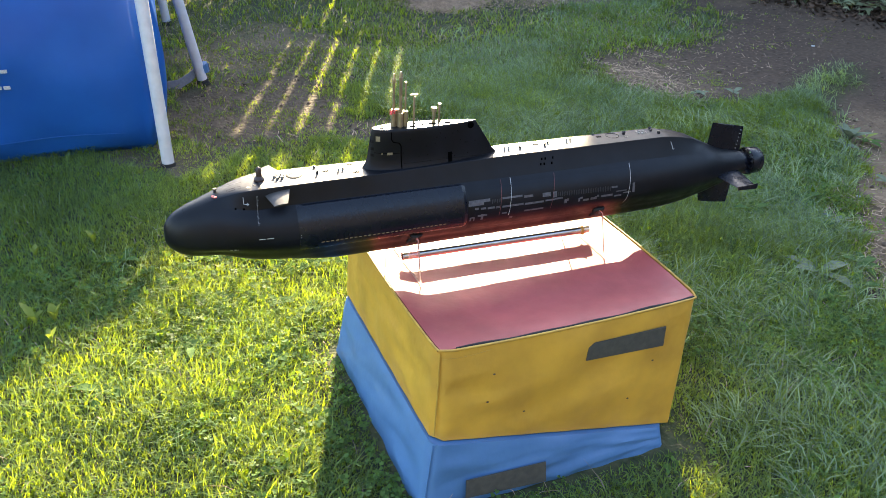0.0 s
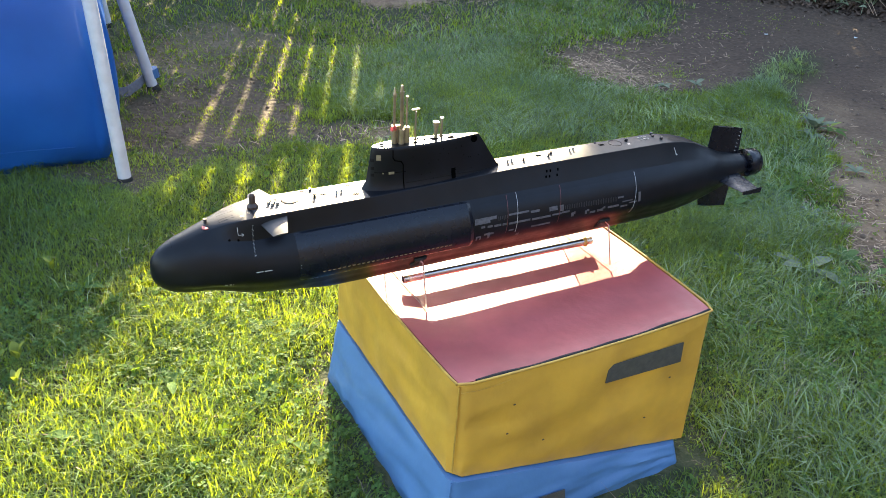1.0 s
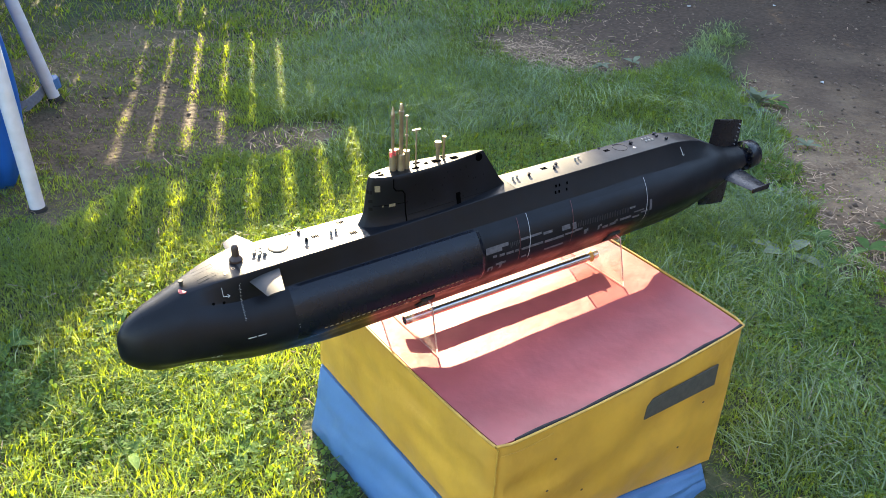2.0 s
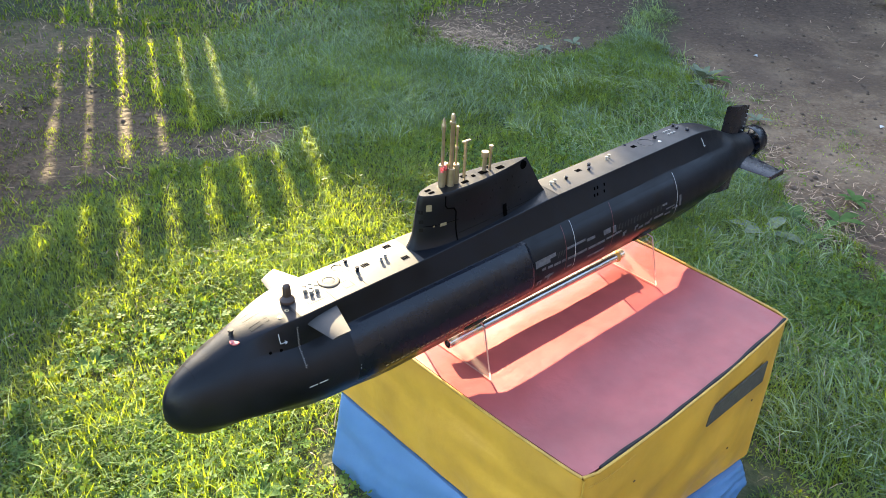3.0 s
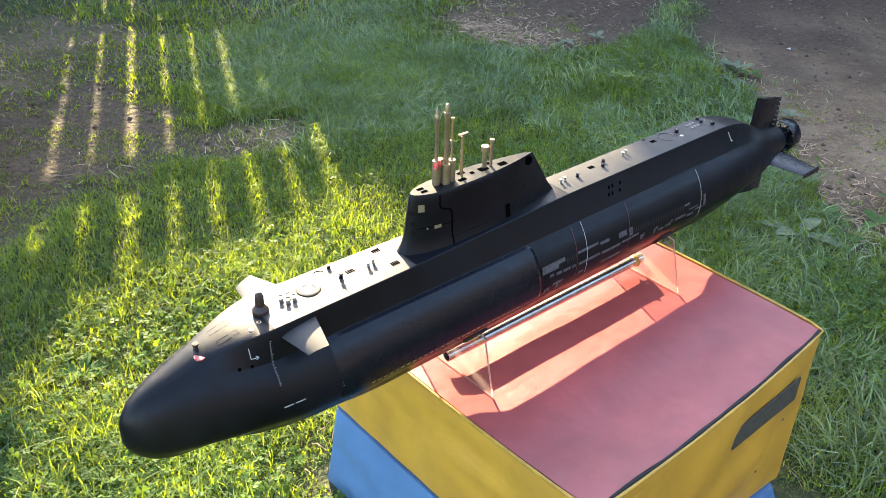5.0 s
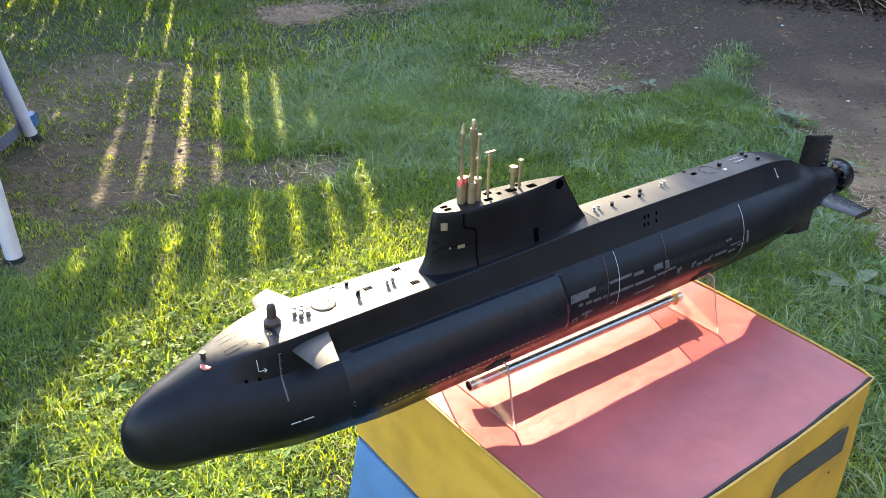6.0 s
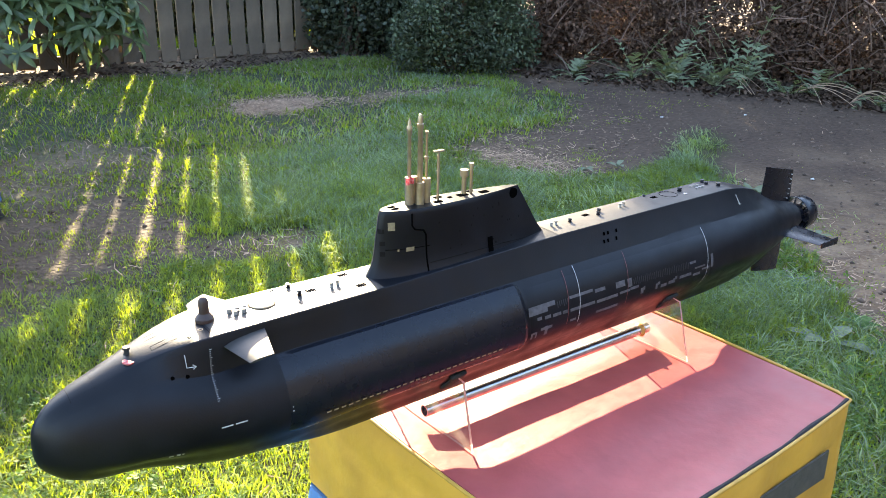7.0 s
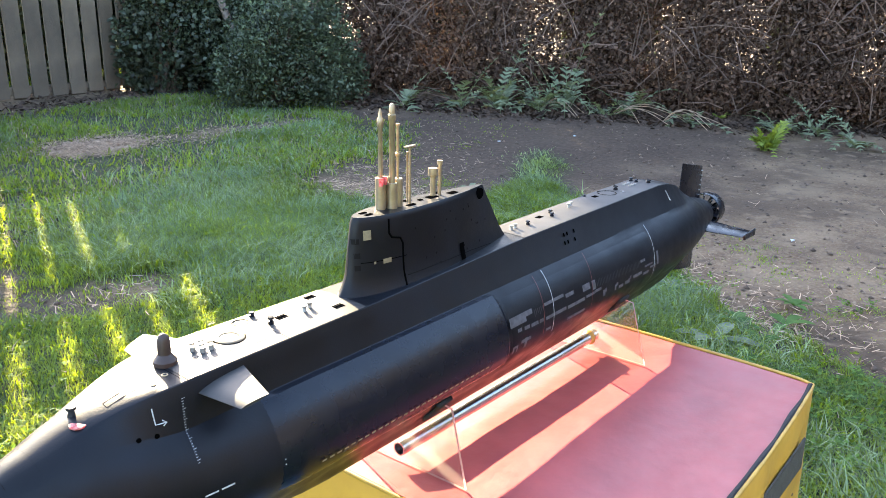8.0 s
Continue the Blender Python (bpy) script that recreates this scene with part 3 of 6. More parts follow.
def hull_r(x):
    if x < BOW + 0.34:
        s = max(x - BOW, 0)
        return R0 * math.sqrt(max(1 - ((0.34 - s) / 0.34) ** 2.35, 0)) + 0.0006
    return lerp_table(x, RAD)


def belly(deg, x=0.0):
    """The hull is a little flatter below its waist than a circle, most of all under the bow, and round again along the keel."""
    flat = 0.10 * float(smooth01((x - BOW - 0.02) / 0.09)) + 0.15 * math.exp(-((x + 0.668) / 0.062) ** 2)
    return 1 - flat * float(smooth01((deg - 92) / 30)) * (1 - 1.45 * float(smooth01((deg - 134) / 26)) * float(smooth01((x + 0.55) / 0.15)))


def hull_c(x):
    """Height of the section's centre over the axis."""
    return 0.003 * max(0, 1 - (x - BOW) / 0.3) ** 2


def casing(x):
    """Deck half-width and height, and the line where the casing meets the round hull."""
    r, c = hull_r(x), hull_c(x)
    zt = max(lerp_table(x, TOP), c + r * 0.97)
    wd = min(lerp_table(x, DECK), r * 0.95)
    yj, zj = r * math.sin(radians(37.5)), c + r * math.cos(radians(37.5))
    yj = max(yj, wd * 1.02)
    zj = c + math.sqrt(max(r * r - yj * yj, 0))
    return wd, zt, yj, zj


def half_section(x):
    r, c = hull_r(x), hull_c(x)
    wd, zt, yj, zj = casing(x)
    pts = [(wd * k, zt - 0.0012 * k * k) for k in (0, 0.35, 0.7, 0.97)]
    pts += [(wd + 0.0002, zt - 0.0018), (wd + 0.0010, zt - 0.0036)]
    for k in (0.35, 0.65, 0.93, 1.0):
        pts.append((wd + 0.0010 + (yj - wd - 0.0010) * k ** 1.1, zt - 0.004 + (zj - zt + 0.004) * k))
    a0 = math.atan2(yj, zj - c)
    for k in range(1, 27):
        a = a0 + (math.pi - a0) * k / 26
        q = r * belly(math.degrees(a), x)
        pts.append((q * math.sin(a), c + q * math.cos(a)))
    # towards the bow, and at the tail, the section turns into a smooth oval
    w = max(1 - float(smooth01((x + 0.685) / 0.115)), float(smooth01((x - 0.50) / 0.10)))
    if w > 0:
        n, out = len(pts), []
        for i, (y, z) in enumerate(pts):
            a = math.pi * i / (n - 1)
            ey, ez = r * math.sin(a), c + (zt - c if a < math.pi / 2 else r) * math.cos(a)
            a2 = math.atan2(y, z - c)
            q = r * belly(math.degrees(a2), x)
            ey, ez = q * math.sin(a2), c + (zt - c if a2 < math.pi / 2 else q) * math.cos(a2)
            out.append((y + (ey - y) * w, z + (ez - z) * w))
        pts = out
    return pts


def on_hull(x, deg, lift=0.0):
    """A point on the near side (minus y) of the round hull, deg from straight up."""
    r, c = hull_r(x) * belly(deg, x) + lift, hull_c(x)
    return Vector((x, -r * math.sin(radians(deg)), c + r * math.cos(radians(deg))))


def on_skin(x, i, lift=0.0006):
    """A point on the near side of the skin, i steps round the section from the deck's middle."""
    h = half_section(x)
    k = int(i)
    (y0, z0), (y1, z1) = h[k], h[k + 1]
    y, z = y0 + (y1 - y0) * (i - k), z0 + (z1 - z0) * (i - k)
    return Vector((x, -(y + lift), z + lift * 0.6))


def on_casing(x, k, lift=0.0, side=-1):
    """A point on the casing's sloping side: k from 0 at the deck's edge to 1 at the hull."""
    wd, zt, yj, zj = casing(x)
    return Vector((x, side * (wd + 0.0010 + (yj - wd - 0.0010) * k ** 1.1 + lift), zt - 0.004 + (zj - zt + 0.004) * k + lift * 0.4))


def hull_patch(spans, lift=0.0006, bm=None, skew=0.0):
    """Thin painted fields on the round hull: (x0, x1, deg0, deg1) each."""
    bm = bm or bmesh.new()
    for x0, x1, d0, d1 in spans:
        nd = max(2, int(abs(d1 - d0) / 3))
        nx = max(1, int(abs(x1 - x0) / 0.03))
        g = [[bm.verts.new(on_hull(x0 + (x1 - x0) * i / nx + skew * j / nd, d0 + (d1 - d0) * j / nd, lift)) for i in range(nx + 1)] for j in range(nd + 1)]
        for j in range(nd):
            for i in range(nx):
                bm.faces.new((g[j][i], g[j][i + 1], g[j + 1][i + 1], g[j + 1][i]))
    return bm


def raised_panel(x0, x1, d0, d1, lift, taper, nx=40, nd=18, side=1):
    """A fairing that stands off the hull, with sloping ends and edges."""
    rings = []
    for i in range(nx + 1):
        u = i / nx
        x = x0 + (x1 - x0) * u
        ring = []
        e = min(1, (x - x0) / taper[0] if taper[0] else 1, (x1 - x) / taper[1] if taper[1] else 1)
        for j in range(nd + 1):
            v = j / nd
            f = min(1, v / 0.04, (1 - v) / 0.08)
            p = on_hull(x, d0 + (d1 - d0) * v, lift * min(e, f) - 0.0004 * (1 - min(e, f)))
            ring.append((p.x, p.y * side, p.z))
        for j in range(nd, -1, -1):
            p = on_hull(x, d0 + (d1 - d0) * j / nd, -0.004)
            ring.append((p.x, p.y * side, p.z))
        rings.append(ring)
    return bm_loft(rings)


def build_submarine():
    s = thing("model_submarine", (0, 0, 0), "matt black model submarine with brass masts, resting on a clear stand", "model submarine", m=pose(0, 0.0573, 0.4545, 0, 0, -1.06))
    up = Matrix.Translation((0, 0, R0))

    def add(name, bm, mat, label="", parent=None, smooth=False, angle=None):
        return part(name, bm, mat, parent or s, label, smooth, angle, up if parent is None else Matrix())

    xs = [BOW + 0.34 * (k / 34) ** 1.9 for k in range(0, 35)] + list(np.arange(-0.41, 0.30, 0.03)) + list(np.arange(0.30, 0.681, 0.0125))
    rings = []
    for x in xs:
        h = half_section(x)
        rings.append([(x, y, z) for y, z in h] + [(x, -y, z) for y, z in h[-2:0:-1]])
    hull = add("hull", bm_loft(rings), HULL, smooth=True, angle=21)
    for side in (1, -1):
        add("flank_fairing", raised_panel(-0.508, -0.130, 38.0, 113, 0.0042, (0.022, 0.005), side=side), HULL2, smooth=True, angle=25)
        add("keel_tile", raised_panel(-0.128, 0.300, 46, 128, 0.0010, (0.003, 0.003), side=side), HULL, smooth=True, angle=25)

    # sail
    shape = ((0, 0.02), (0.012, 0.26), (0.035, 0.45), (0.07, 0.63), (0.12, 0.80), (0.19, 0.93), (0.28, 0.995), (0.38, 1.0), (0.5, 0.95), (0.62, 0.83), (0.74, 0.66), (0.85, 0.45), (0.94, 0.25), (1.0, 0.08))
    us = [0, 0.004, 0.012, 0.022, 0.035, 0.05, 0.07, 0.095, 0.12, 0.15, 0.19, 0.24, 0.3, 0.36, 0.43, 0.5, 0.57, 0.64, 0.71, 0.78, 0.85, 0.91, 0.96, 1.0]
    hs = [0.094, 0.098, 0.102, 0.106, 0.110, 0.114, 0.119, 0.130, 0.150, 0.170, 0.188, 0.1925, 0.1945, 0.1953]
    rings = []

    def sail_form(h):
        k = (h - 0.1075) / 0.088
        low = max(0, (0.132 - h) / 0.060)
        front = -0.341 + 0.014 * max(k, 0) - 0.040 * low ** 1.8
        back = -0.034 - 0.055 * max(k, 0) + 0.02 * low ** 1.5
        half = 0.0240 - 0.0018 * max(k, 0) + 0.026 * low ** 1.8
        return k, low, front, back, half

    def sail_y(x, h):
        """The near face of the sail."""
        k, low, front, back, half = sail_form(h)
        return -half * lerp_table((x - front) / (back - front), shape)

    def sail_plate(x0, x1, h0, h1, lift=0.0006, n=3):
        g = []
        for j in range(n + 1):
            h = h0 + (h1 - h0) * j / n
            g.append([(x0 + (x1 - x0) * i / n, sail_y(x0 + (x1 - x0) * i / n, h) - lift, h) for i in range(n + 1)])
        bm = bmesh.new()
        vs = [[bm.verts.new(p) for p in r] for r in g]
        for j in range(n):
            for i in range(n):
                bm.faces.new((vs[j][i], vs[j][i + 1], vs[j + 1][i + 1], vs[j + 1][i]))
        return bm

    def sail_seam(pts, r=0.0009):
        out = []
        for (xa, ha), (xb, hb) in zip(pts, pts[1:]):
            for i in range(5):
                x, h = xa + (xb - xa) * i / 4, ha + (hb - ha) * i / 4
                out.append((x, sail_y(x, h), h))
        return bm_tube(out, r, 5)
    for h in hs:
        k, low, front, back, half = sail_form(h)
        lip = max(0, (h - 0.189) / 0.0063)
        fall = -0.003 * max(k, 0) ** 2
        ring = []
        for sgn, seq in ((-1, us), (1, us[-2:0:-1])):
            for u in seq:
                x = front + (back - front) * u
                w = half * lerp_table(u, shape) * (1 - 0.12 * lip ** 2)
                ring.append((x + (0.0015 * lip if u < 0.1 else 0), sgn * w, h + fall * u * (1 if k > 0 else 0)))
        rings.append(ring)
    sail = add("sail", bm_loft(rings), HULL, smooth=True, angle=50)

    def top_z(x):
        return 0.1953 - 0.003 * (x + 0.327) / 0.24

    # sail details
    add("window", sail_plate(-0.158, -0.148, 0.110, 0.131), DARK, "dark recessed window", sail)
    add("door_seam", sail_seam([(-0.289, 0.190), (-0.289, 0.174), (-0.285, 0.168), (-0.272, 0.165), (-0.268, 0.158), (-0.267, 0.112), (-0.268, 0.098)], 0.0012), DARK, "", sail)
    add("plate_seam", sail_seam([(-0.325, 0.1445), (-0.29, 0.143), (-0.262, 0.142)], 0.0005), DARK, "", sail)
    add("plate_seam", sail_seam([(-0.262, 0.118), (-0.2, 0.118), (-0.13, 0.116), (-0.08, 0.112)], 0.0005), SEAM, "", sail)
    add("placard", sail_plate(-0.321, -0.3125, 0.170, 0.181), CREAM, "cream square placard", sail)
    add("placard", sail_plate(-0.298, -0.2865, 0.1395, 0.1450), CREAM, "cream placard", sail)
    add("lamp", sail_plate(-0.310, -0.3075, 0.141, 0.1440), CREAM, "", sail)
    for wx, wh in ((-0.333, 0.150), (-0.333, 0.166), (-0.3335, 0.136)):
        add("window", sail_plate(wx + 0.0022, wx + 0.008, wh, wh + 0.006, 0.0003), SEAM, "", sail)
    rs = random.Random(3)
    for i in range(20):
        wx, wh = rs.uniform(-0.25, -0.09), rs.uniform(0.115, 0.180)
        add("rivet", sail_plate(wx, wx + 0.0020, wh, wh + 0.0026, 0.0003, 1), SEAM, "", sail)
    add("lamp_recess", bm_rev([(0.0075, -0.0085), (0.0075, 0.0085)], (-0.102, 0, 0.1835), 12, "y"), DARK, "", sail)
    for wx, wy, wl, ww in ((-0.305, -0.004, 0.010, 0.004), (-0.305, 0.005, 0.010, 0.004), (-0.238, -0.008, 0.013, 0.005), (-0.226, 0.009, 0.012, 0.005), (-0.190, 0.0, 0.016, 0.009), (-0.155, -0.004, 0.014, 0.008), (-0.212, 0.0, 0.006, 0.005), (-0.17, 0.009, 0.010, 0.005)):
        z = top_z(wx)
        add("mast_well", bm_box(wx - wl / 2, wx + wl / 2, wy - ww / 2, wy + ww / 2, z - 0.003, z + 0.0008), DARK, "", sail)
    masts = ((-0.277, 0.004, 0.0058, 0.037, 0.0027, 0.115, "spear"), (-0.264, -0.002, 0.0062, 0.030, 0.0036, 0.120, "dome"), (-0.252, 0.000, 0.0058, 0.033, 0.0017, 0.096, "rod"),
             (-0.268, 0.007, 0.0050, 0.036, 0.0, 0.036, "stub"), (-0.2345, -0.003, 0.0, 0.0, 0.0015, 0.068, "tee"), (-0.229, 0.006, 0.0, 0.0, 0.0010, 0.060, "rod"), (-0.186, 0.002, 0.0, 0.0, 0.0034, 0.035, "cap"), (-0.174, 0.001, 0.0, 0.0, 0.0022, 0.043, "cap2"))
    for mx, my, fr, fh, r, h, kind in masts:
        z = top_z(mx) - 0.004
        h += 0.004
        if fh:
            fh += 0.004
        prof = []
        if fh:
            prof += [(fr, 0), (fr, fh - 0.0006), (fr - 0.0006, fh)]
        else:
            prof += [(r, 0)]
        if kind == "spear":
            prof += [(r, fh), (r * 0.9, h - 0.022), (r * 1.35, h - 0.020), (r * 1.35, h - 0.012), (r * 0.85, h - 0.010), (r * 0.85, h - 0.006), (0.0003, h)]
        elif kind == "dome":
            prof += [(r, fh), (r * 0.92, h - 0.020), (r * 1.25, h - 0.018), (r * 1.25, h - 0.013), (r * 0.95, h - 0.012), (r * 0.95, h - 0.004), (r * 0.6, h - 0.001), (0.0003, h)]
        elif kind == "rod":
            prof += [(r, fh or 0.001), (r, h * 0.62), (r * 1.7, h * 0.63), (r * 1.7, h * 0.66), (r, h * 0.67), (r, h - 0.003), (r * 1.5, h - 0.002), (r * 1.4, h), (0.0003, h)]
        elif kind == "stub":
            prof += [(0.0003, fh)]
        elif kind == "tee":
            prof += [(r, h)]
        elif kind == "cap":
            prof += [(r, h - 0.010), (r * 1.75, h - 0.009), (r * 1.75, h), (0.0003, h)]
        else:
            prof += [(r, h - 0.005), (r * 1.6, h - 0.005), (r * 1.6, h), (0.0003, h)]
        mast = add("mast", bm_rev(prof, (mx, my, z), 14), BRASS, "brass mast", smooth=True, angle=35)
        if kind == "tee":
            add("crossbar", bm_box(mx - 0.0085, mx + 0.0085, my - 0.0025, my + 0.0025, z + h - 0.001, z + h + 0.0012, 0.0006, 1), BRASS, "", mast)
    add("flag", bm_loft([[(-0.2885 + 0.012 * i / 6, -0.0050 - 0.003 * math.sin(i * 1.1), z) for z in (0.2245, 0.229, 0.2335)] + [(-0.2885 + 0.012 * i / 6, -0.0044 - 0.003 * math.sin(i * 1.1), z) for z in (0.2335, 0.229, 0.2245)] for i in range(7)]), REDCLOTH, "scrap of red cloth tied to a mast")

    # fins
    for sgn in (1, -1):
        q = [(-0.566, 0.040, 0.0915), (-0.514, 0.042, 0.0995), (-0.530, 0.098, 0.0950), (-0.556, 0.092, 0.0885)]
        bm = bmesh.new()
        rings = []
        for k in range(7):
            u = k / 6
            a = Vector(q[0]).lerp(Vector(q[3]), u)
            b = Vector(q[1]).lerp(Vector(q[2]), u)
            th = 0.0045 * (1 - 0.45 * u)
            ring = []
            for e, t in ((0, 0.1), (0.12, 0.7), (0.35, 1.0), (0.7, 0.7), (1, 0.12)):
                p = a.lerp(b, e)
                ring.append((p.x, sgn * p.y, p.z + th * t * 0.6))
            for e, t in ((1, 0.12), (0.7, 0.7), (0.35, 1.0), (0.12, 0.7), (0, 0.1)):
                p = a.lerp(b, e)
                ring.append((p.x, sgn * p.y, p.z - th * t * 0.6))
            rings.append(ring)
        add("bow_plane", bm_loft(rings), DECKPLATE, smooth=True, angle=40)
        rings = []
        for k in range(6):
            u = k / 5
            a, b = Vector((0.565 + 0.012 * u, 0.028 + 0.104 * u, -0.004)), Vector((0.652 - 0.022 * u, 0.028 + 0.104 * u, -0.004))
            th = 0.006 * (1 - 0.4 * u)
            ring = [(a.lerp(b, e).x, sgn * a.y, a.z + th * t) for e, t in ((0, 0.1), (0.12, 0.7), (0.4, 1), (0.75, 0.6), (1, 0.1), (1, -0.1), (0.75, -0.6), (0.4, -1), (0.12, -0.7), (0, -0.1))]
            rings.append(ring)
        plane = add("stern_plane", bm_loft(rings), HULL2, smooth=True, angle=40)
        add("end_plate", bm_prism([(0.575, -0.009), (0.632, -0.011), (0.634, 0.003), (0.574, 0.001)], 0.003, "y", sgn * 0.133, 0.0008), HULL2, "", plane)

    def rudder(pts, name):
        (x0, z0), (x1, z1), (x2, z2), (x3, z3) = pts
        rings = []
        for k in range(6):
            u = k / 5
            ax, az = x0 + (x1 - x0) * u, z0 + (z1 - z0) * u
            bx, bz = x3 + (x2 - x3) * u, z3 + (z2 - z3) * u
            th = 0.0075 * (1 - 0.35 * u)
            rings.append([(ax + (bx - ax) * e, th * t, az + (bz - az) * e) for e, t in ((0, 0.1), (0.12, 0.7), (0.4, 1), (0.75, 0.6), (1, 0.1), (1, -0.1), (0.75, -0.6), (0.4, -1), (0.12, -0.7), (0, -0.1))])
        return add(name, bm_loft(rings), HULL2, smooth=True, angle=40)
    r1 = rudder(((0.566, 0.045), (0.570, 0.120), (0.671, 0.100), (0.676, 0.014)), "rudder")
    rudder(((0.560, -0.040), (0.575, -0.098), (0.668, -0.114), (0.672, -0.030)), "rudder")
    for k in range(7):
        add("rivet", bm_rev([(0.0011, -0.0062), (0.0008, -0.0030)], (0.655 + 0.001 * k, 0, 0.034 + 0.0098 * k), 6, "y"), WHITE, "", r1)

    # pump jet
    add("tail_cone", bm_rev([(0.031, 0.675), (0.024, 0.70), (0.016, 0.725), (0.010, 0.738), (0.0003, 0.742)], (0, 0, 0), 24, "x"), HULL2, smooth=True, angle=40)
    shroud = add("propulsor_shroud", bm_rev([(0.0350, 0.702), (0.0360, 0.708), (0.0340, 0.736), (0.0325, 0.738), (0.0315, 0.736), (0.0325, 0.708), (0.0350, 0.702)], (0, 0, 0), 32, "x"), HULL2, smooth=True, angle=40)
    add("guard_ring", bm_tube([(0.694, 0.0385 * math.cos(a), 0.0385 * math.sin(a)) for a in np.linspace(0, 2 * math.pi, 33)], 0.0007, 6, caps=False), HULL2, "thin wire ring")
    for k in range(11):
        a = 2 * math.pi * k / 11
        bm = bm_box(0.694, 0.718, -0.0012, 0.0012, 0.020, 0.0335)
        bmesh.ops.rotate(bm, verts=bm.verts, cent=(0.70, 0, 0), matrix=Matrix.Rotation(radians(24), 3, "Z"))
        bmesh.ops.rotate(bm, verts=bm.verts, cent=(0, 0, 0), matrix=Matrix.Rotation(a, 3, "X"))
        add("vane", bm, HULL2, "", shroud)

    # the decks, dustier than the hull's sides
    for x0, x1 in ((-0.572, -0.345), (-0.026, 0.420)):
        bm = bmesh.new()
        rows = []
        for i in range(44):
            x = x0 + (x1 - x0) * i / 43
            wd, zt, yj, zj = casing(x)
            rows.append([bm.verts.new((x, wd * 0.985 * k, zt - 0.0012 * k * k + 0.0004)) for k in (-1, -0.7, -0.35, 0, 0.35, 0.7, 1)])
        for p, q in zip(rows, rows[1:]):
            for i in range(6):
                bm.faces.new((p[i], q[i], q[i + 1], p[i + 1]))
        add("deck_plate", bm, DECKPLATE, "dusty black deck", smooth=True)

    # deck furniture
    def z_deck(x, y=0.0):
        ys, zs = zip(*half_section(x)[:14])
        return float(np.interp(abs(y), ys, zs)) + (0.0004 if -0.572 < x < 0.42 else 0.0)

    def at(x, y, h=0.0):
        return (x, y, z_deck(x, y) + h - 0.0005)
    peg = add("sonar_dome", bm_rev([(0.0108, 0), (0.0108, 0.004), (0.0085, 0.007), (0.0062, 0.010), (0.0058, 0.0235), (0.0046, 0.0275), (0.0022, 0.0295), (0.0003, 0.030)], at(-0.568, 0.0), 20), BROWNCAP, "dark brown plastic dome", smooth=True, angle=35)
    add("hatch", bm_rev([(0.0155, 0), (0.0155, 0.0012), (0.0140, 0.0020), (0.0100, 0.0020), (0.0092, 0.0008), (0.0003, 0.0006)], at(-0.495, 0.003), 32), TAN, "round hatch with a wide tan rim", smooth=True, angle=30)
    add("hatch_lid", bm_rev([(0.0090, 0.0004), (0.0090, 0.0014), (0.0003, 0.0016)], at(-0.495, 0.003), 28), HULL2, "dark round lid")
    add("hatch_seam", bm_rev([(0.0166, 0), (0.0166, 0.0006), (0.0155, 0.0006), (0.0155, 0), (0.0166, 0)], at(-0.495, 0.003), 32), DARK)
    add("hatch_ring", bm_rev([(0.0088, 0), (0.0088, 0.0008), (0.0078, 0.0008), (0.0078, 0), (0.0088, 0)], at(-0.464, 0.026), 24), SEAM)
    for k in range(7):
        a = 2 * math.pi * k / 6
        r = 0.0098 if k < 6 else 0
        add("bolt", bm_rev([(0.0024, 0), (0.0024, 0.0040), (0.0032, 0.0043), (0.0032, 0.0056), (0.0003, 0.0060)], at(-0.527 + r * math.cos(a), 0.003 + r * math.sin(a)), 10), PALEMETAL)
    for vx, vy in ((-0.427, 0.005), (-0.368, 0.0265), (-0.366, -0.0165), (0.074, 0.009), (0.245, 0.010)):
        for k in range(4):
            add("vent_slot", bm_box(vx - 0.0062 + 0.0034 * k, vx - 0.0042 + 0.0034 * k, vy - 0.004, vy + 0.004, z_deck(vx, vy) - 0.002, z_deck(vx, vy) + 0.0006), DARK)
    for kx, ky, r, h in ((-0.446, -0.001, 0.0030, 0.0085), (-0.445, 0.031, 0.0030, 0.0055), (0.0925, -0.001, 0.0032, 0.0060), (0.106, 0.010, 0.0032, 0.0055), (0.029, 0.000, 0.0030, 0.006), (0.313, 0.0085, 0.0040, 0.0075), (0.392, 0.0095, 0.0034, 0.005), (0.402, -0.0095, 0.0038, 0.006), (0.397, 0.022, 0.0036, 0.006), (0.238, 0.026, 0.0026, 0.003)):
        add("cleat", bm_rev([(r, 0), (r, h * 0.45), (r * 0.6, h * 0.5), (r * 0.6, h * 0.7), (r * 1.15, h * 0.75), (r, h)], at(kx, ky), 10), HULL2, smooth=True, angle=40)
    for kx, ky in ((-0.400, 0.0), (-0.3895, 0.003), (-0.0096, 0.002), (0.0015, 0.0035), (0.1546, 0.007), (0.1655, 0.0095)):
        add("bollard", bm_rev([(0.0027, 0), (0.0021, 0.001), (0.0021, 0.0045), (0.0030, 0.0055), (0.0030, 0.0068), (0.0003, 0.0072)], at(kx, ky), 12), PALEMETAL, "pale metal bollard", smooth=True, angle=40)
    for k in range(6):
        add("bolt", bm_rev([(0.0026, 0), (0.0026, 0.0025), (0.0003, 0.003)], at(0.353 + 0.0095 * (k // 2), 0.002 + 0.012 * (k % 2)), 10), PALEMETAL)
    add("hatch_ring", bm_rev([(0.0165, 0), (0.0165, 0.0010), (0.0150, 0.0010), (0.0150, 0), (0.0165, 0)], at(0.281, 0.008), 28), HULL2)
    add("disc", bm_rev([(0.004, 0), (0.004, 0.0012), (0.0003, 0.0014)], at(0.309, -0.007), 16), STEEL)
